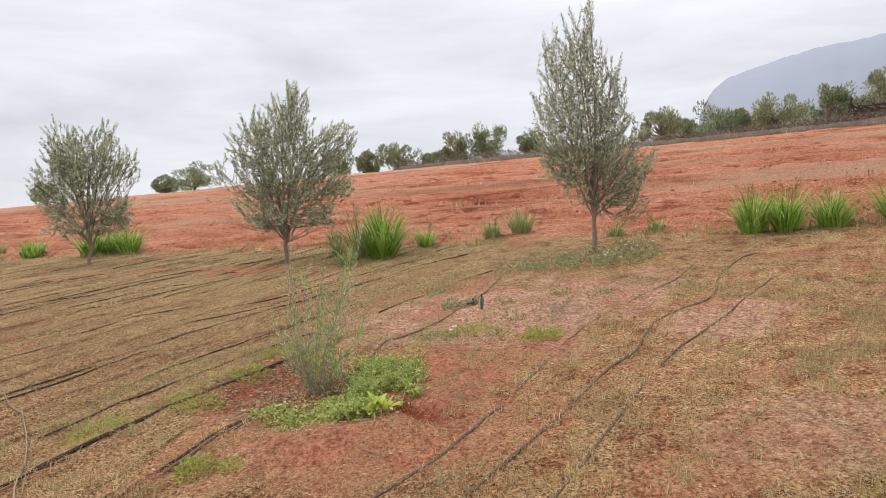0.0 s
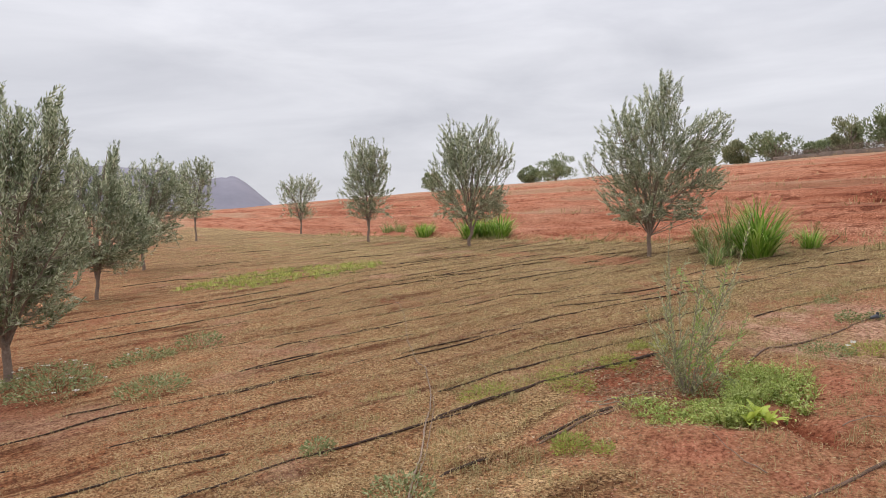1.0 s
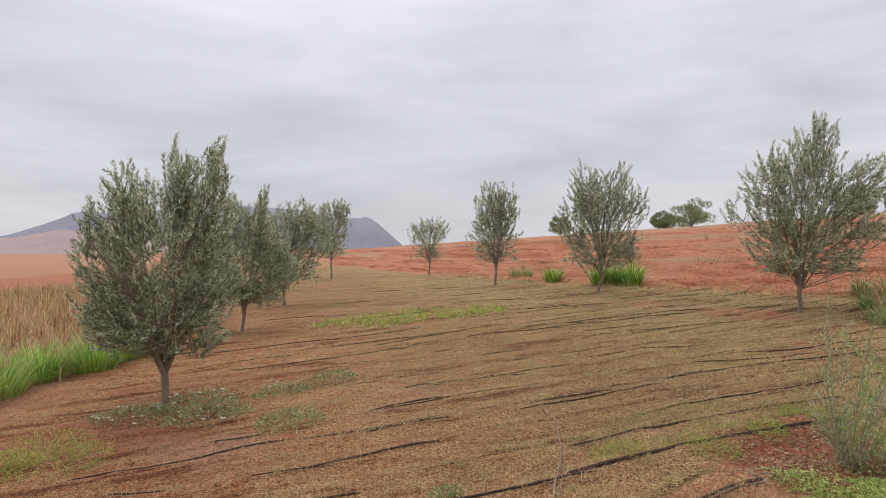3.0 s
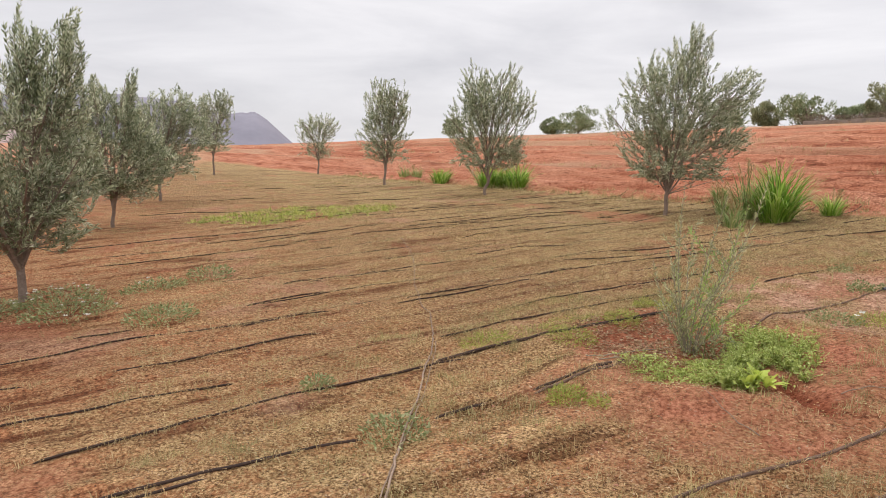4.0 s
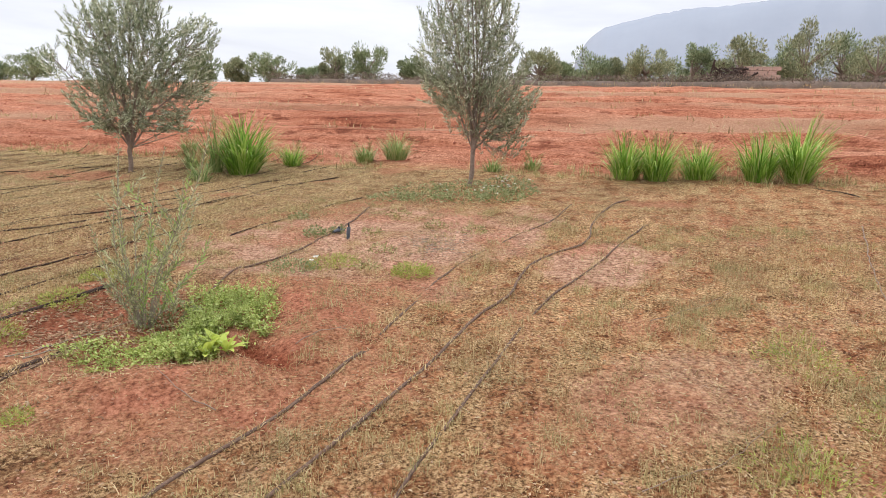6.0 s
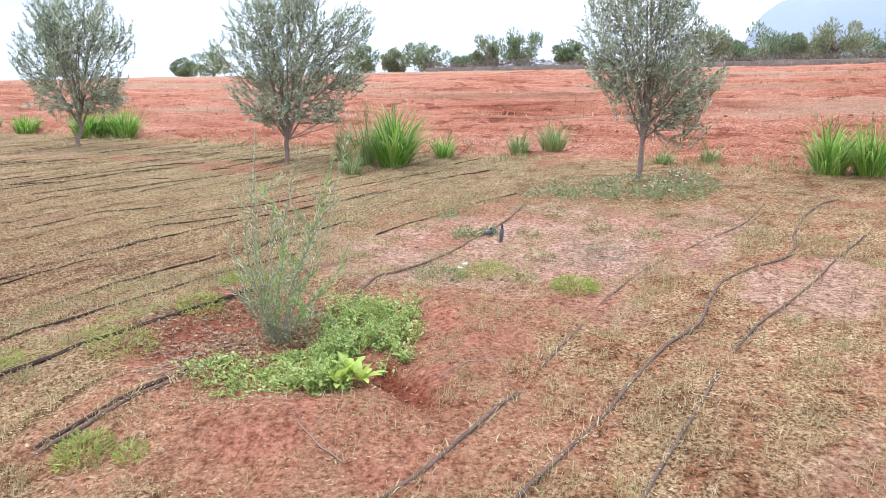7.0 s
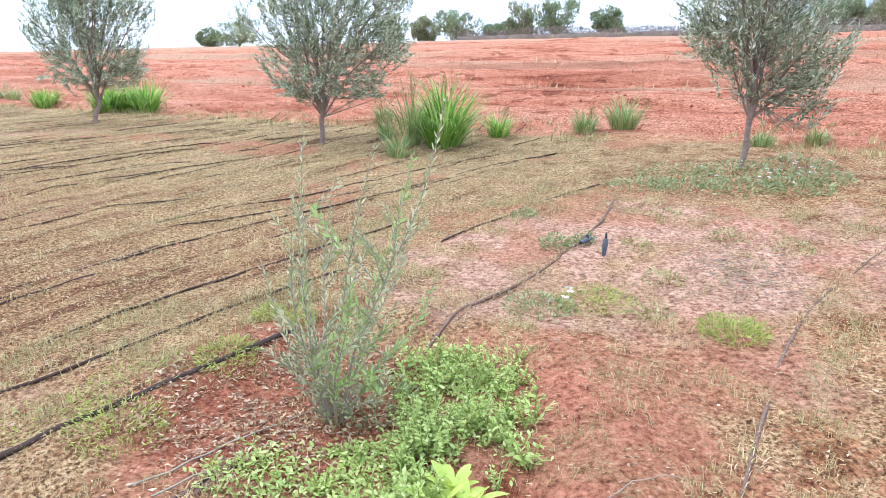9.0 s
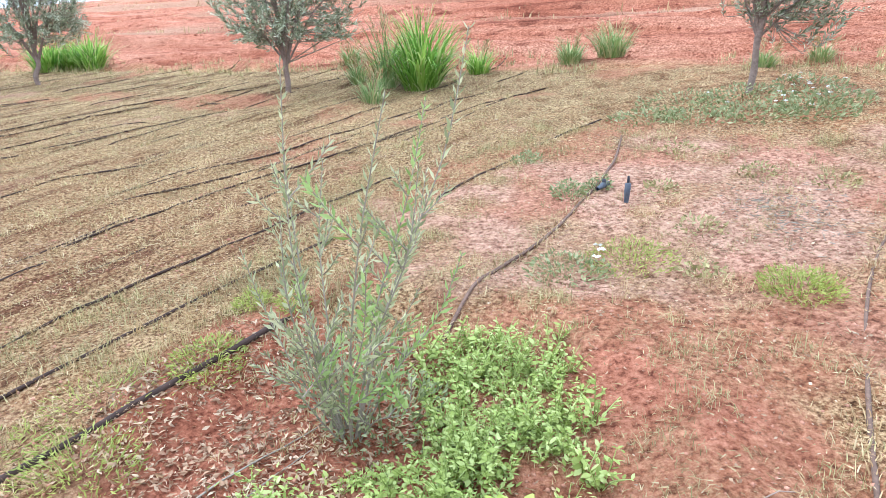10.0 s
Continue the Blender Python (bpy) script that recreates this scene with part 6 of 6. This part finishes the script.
# Straw fallen over the hoses.
r = np.random.default_rng(221)
over = np.concatenate([ln[r.random(len(ln)) < 0.8] for ln, rad in LAID if rad < 0.0093])
over = np.repeat(over, 20, 0) + r.normal(0, 0.024, (len(over) * 20, 2))
over = over[cloudy(over[:, 0] * 2.6, over[:, 1] * 2.6, 225) > 0.28]
k = len(over)
at = np.column_stack([over, land(over[:, 0], over[:, 1])])
v, f4, f3 = blades(at, r.uniform(0, 2 * np.pi, k), r.uniform(0.02, 0.055, k), np.clip(r.normal(0.75, 0.4, k), 0, 1.4), r.uniform(0.002, 0.0055, k), r.uniform(0.1, 0.9, k), r)
tagged(new("hose_straw", mesh_of("hose_straw", v, [f4, f3], M_STRAW)), "dry grass grown over the drip hoses", "dry grass", kind="stuff")

# Dead leaves.
r, x, y, n, u = scatter(26000, -3, 6, 1.8, 7.5, 181)
red_z, pale_z, green_z, tan_z, moist_shade_z = zones(x, y)
pick = r.random(len(x)) < (0.06 + 0.8 * red_z * step(-0.75, -1.0, x) * step(-1.9, -1.6, x) + 0.06 * red_z + 0.08 * pale_z) * (1 - np.clip(moist_shade_z, 0, 1))
x, y = x[pick], y[pick]
at = np.stack([x, y, land(x, y) + 0.008], -1)
size = r.uniform(0.012, 0.03, len(x))
v, f = leaves(at, r.normal(size=(len(x), 3)) * [1, 1, 0.18], size, size * 0.4, r)
tagged(new("leaf_litter", mesh_of("leaf_litter", v, [f], M_LITTER)), "pale dead olive leaves strewn on the soil", "leaf litter", kind="stuff")


# Dead leaves and dry stems lie thick on the open side of the basin.
r = np.random.default_rng(183)
x, y = r.uniform(-1.62, -0.6, 5200), r.uniform(4.0, 5.05, 5200)
pick = (oval(x, y, -1.12, 4.55, 0.5, 0.48, 0.5, 0.4, 17) > 0.3) & (cloudy(x * 6, y * 6, 185) > 0.36)
x, y = x[pick], y[pick]
size = r.uniform(0.012, 0.036, len(x))
v, f = leaves(np.stack([x, y, land(x, y) + 0.006], -1), r.normal(size=(len(x), 3)) * [1, 1, 0.22], size, size * r.uniform(0.12, 0.5, len(x)), r, 0.35)
tagged(new("leaf_litter", mesh_of("leaf_litter", v, [f], M_LITTER)), "thick pale dead leaves and dry stems in the basin", "leaf litter", kind="stuff")

# Broken grey prunings on the bare pinkish soil.
r = np.random.default_rng(241)
k = 420
x, y = r.normal(1.12, 0.14, k), r.normal(5.78, 0.2, k)
at = np.column_stack([x, y, land(x, y) + r.uniform(0.002, 0.012, k)])
v, f = leaves(at, np.column_stack([r.normal(size=(k, 2)), r.normal(0, 0.2, k)]), r.uniform(0.02, 0.06, k), r.uniform(0.003, 0.007, k), r)
tagged(new("broken_twigs", mesh_of("broken_twigs", v, [f], M_TWIG)), "broken grey twigs strewn on bare pinkish soil", "twigs", kind="stuff")


def clods(name, label, x, y, size, seed, mat=M_CLOD):
    """Angular lumps of earth: bent octahedra."""
    r = np.random.default_rng(seed)
    k = len(x)
    base = np.array([[1, 0, 0], [0, 1, 0], [-1, 0, 0], [0, -1, 0], [0, 0, 0.75], [0, 0, -0.6]], float)
    t = r.uniform(0, 2 * np.pi, k)
    v = base[None] * size[:, None, None] * r.uniform(0.6, 1.3, (k, 6, 1))
    c, s = np.cos(t)[:, None], np.sin(t)[:, None]
    v = np.stack([v[..., 0] * c - v[..., 1] * s, v[..., 0] * s + v[..., 1] * c, v[..., 2]], -1)
    v += np.stack([x, y, land(x, y) - size * 0.05], -1)[:, None]
    f = np.array([[0, 1, 4], [1, 2, 4], [2, 3, 4], [3, 0, 4], [1, 0, 5], [2, 1, 5], [3, 2, 5], [0, 3, 5]])
    f = (np.arange(k)[:, None, None] * 6 + f[None]).reshape(-1, 3)
    return tagged(new(name, mesh_of(name, v.reshape(-1, 3), [f], mat)), label, "soil clods", kind="stuff")


r, x, y, n, u = scatter(6000, -14, 26, 9.9, 24, 191)
pick = r.random(len(x)) < step(0.35, 0.65, cloudy(u * 0.7, n * 1.5, 195))
x, y = x[pick], y[pick]
clods("soil_clods", "red clods turned up by the plough", x, y, r.uniform(0.012, 0.04, len(x)), 192)
r, x, y, n, u = scatter(36000, -3.5, 5.5, 1.0, 7.4, 193)
pick = r.random(len(x)) < np.maximum(np.maximum(0.7 * zones(x, y)[0], 0.5 * zones(x, y)[1]), 0.4 * (1 - tufted(x, y)))
x, y = x[pick], y[pick]
clods("soil_crumbs", "small red crumbs of dug earth round the basin", x, y, 0.003 + 0.009 * r.random(len(x)) ** 2, 194, M_CRUMB)
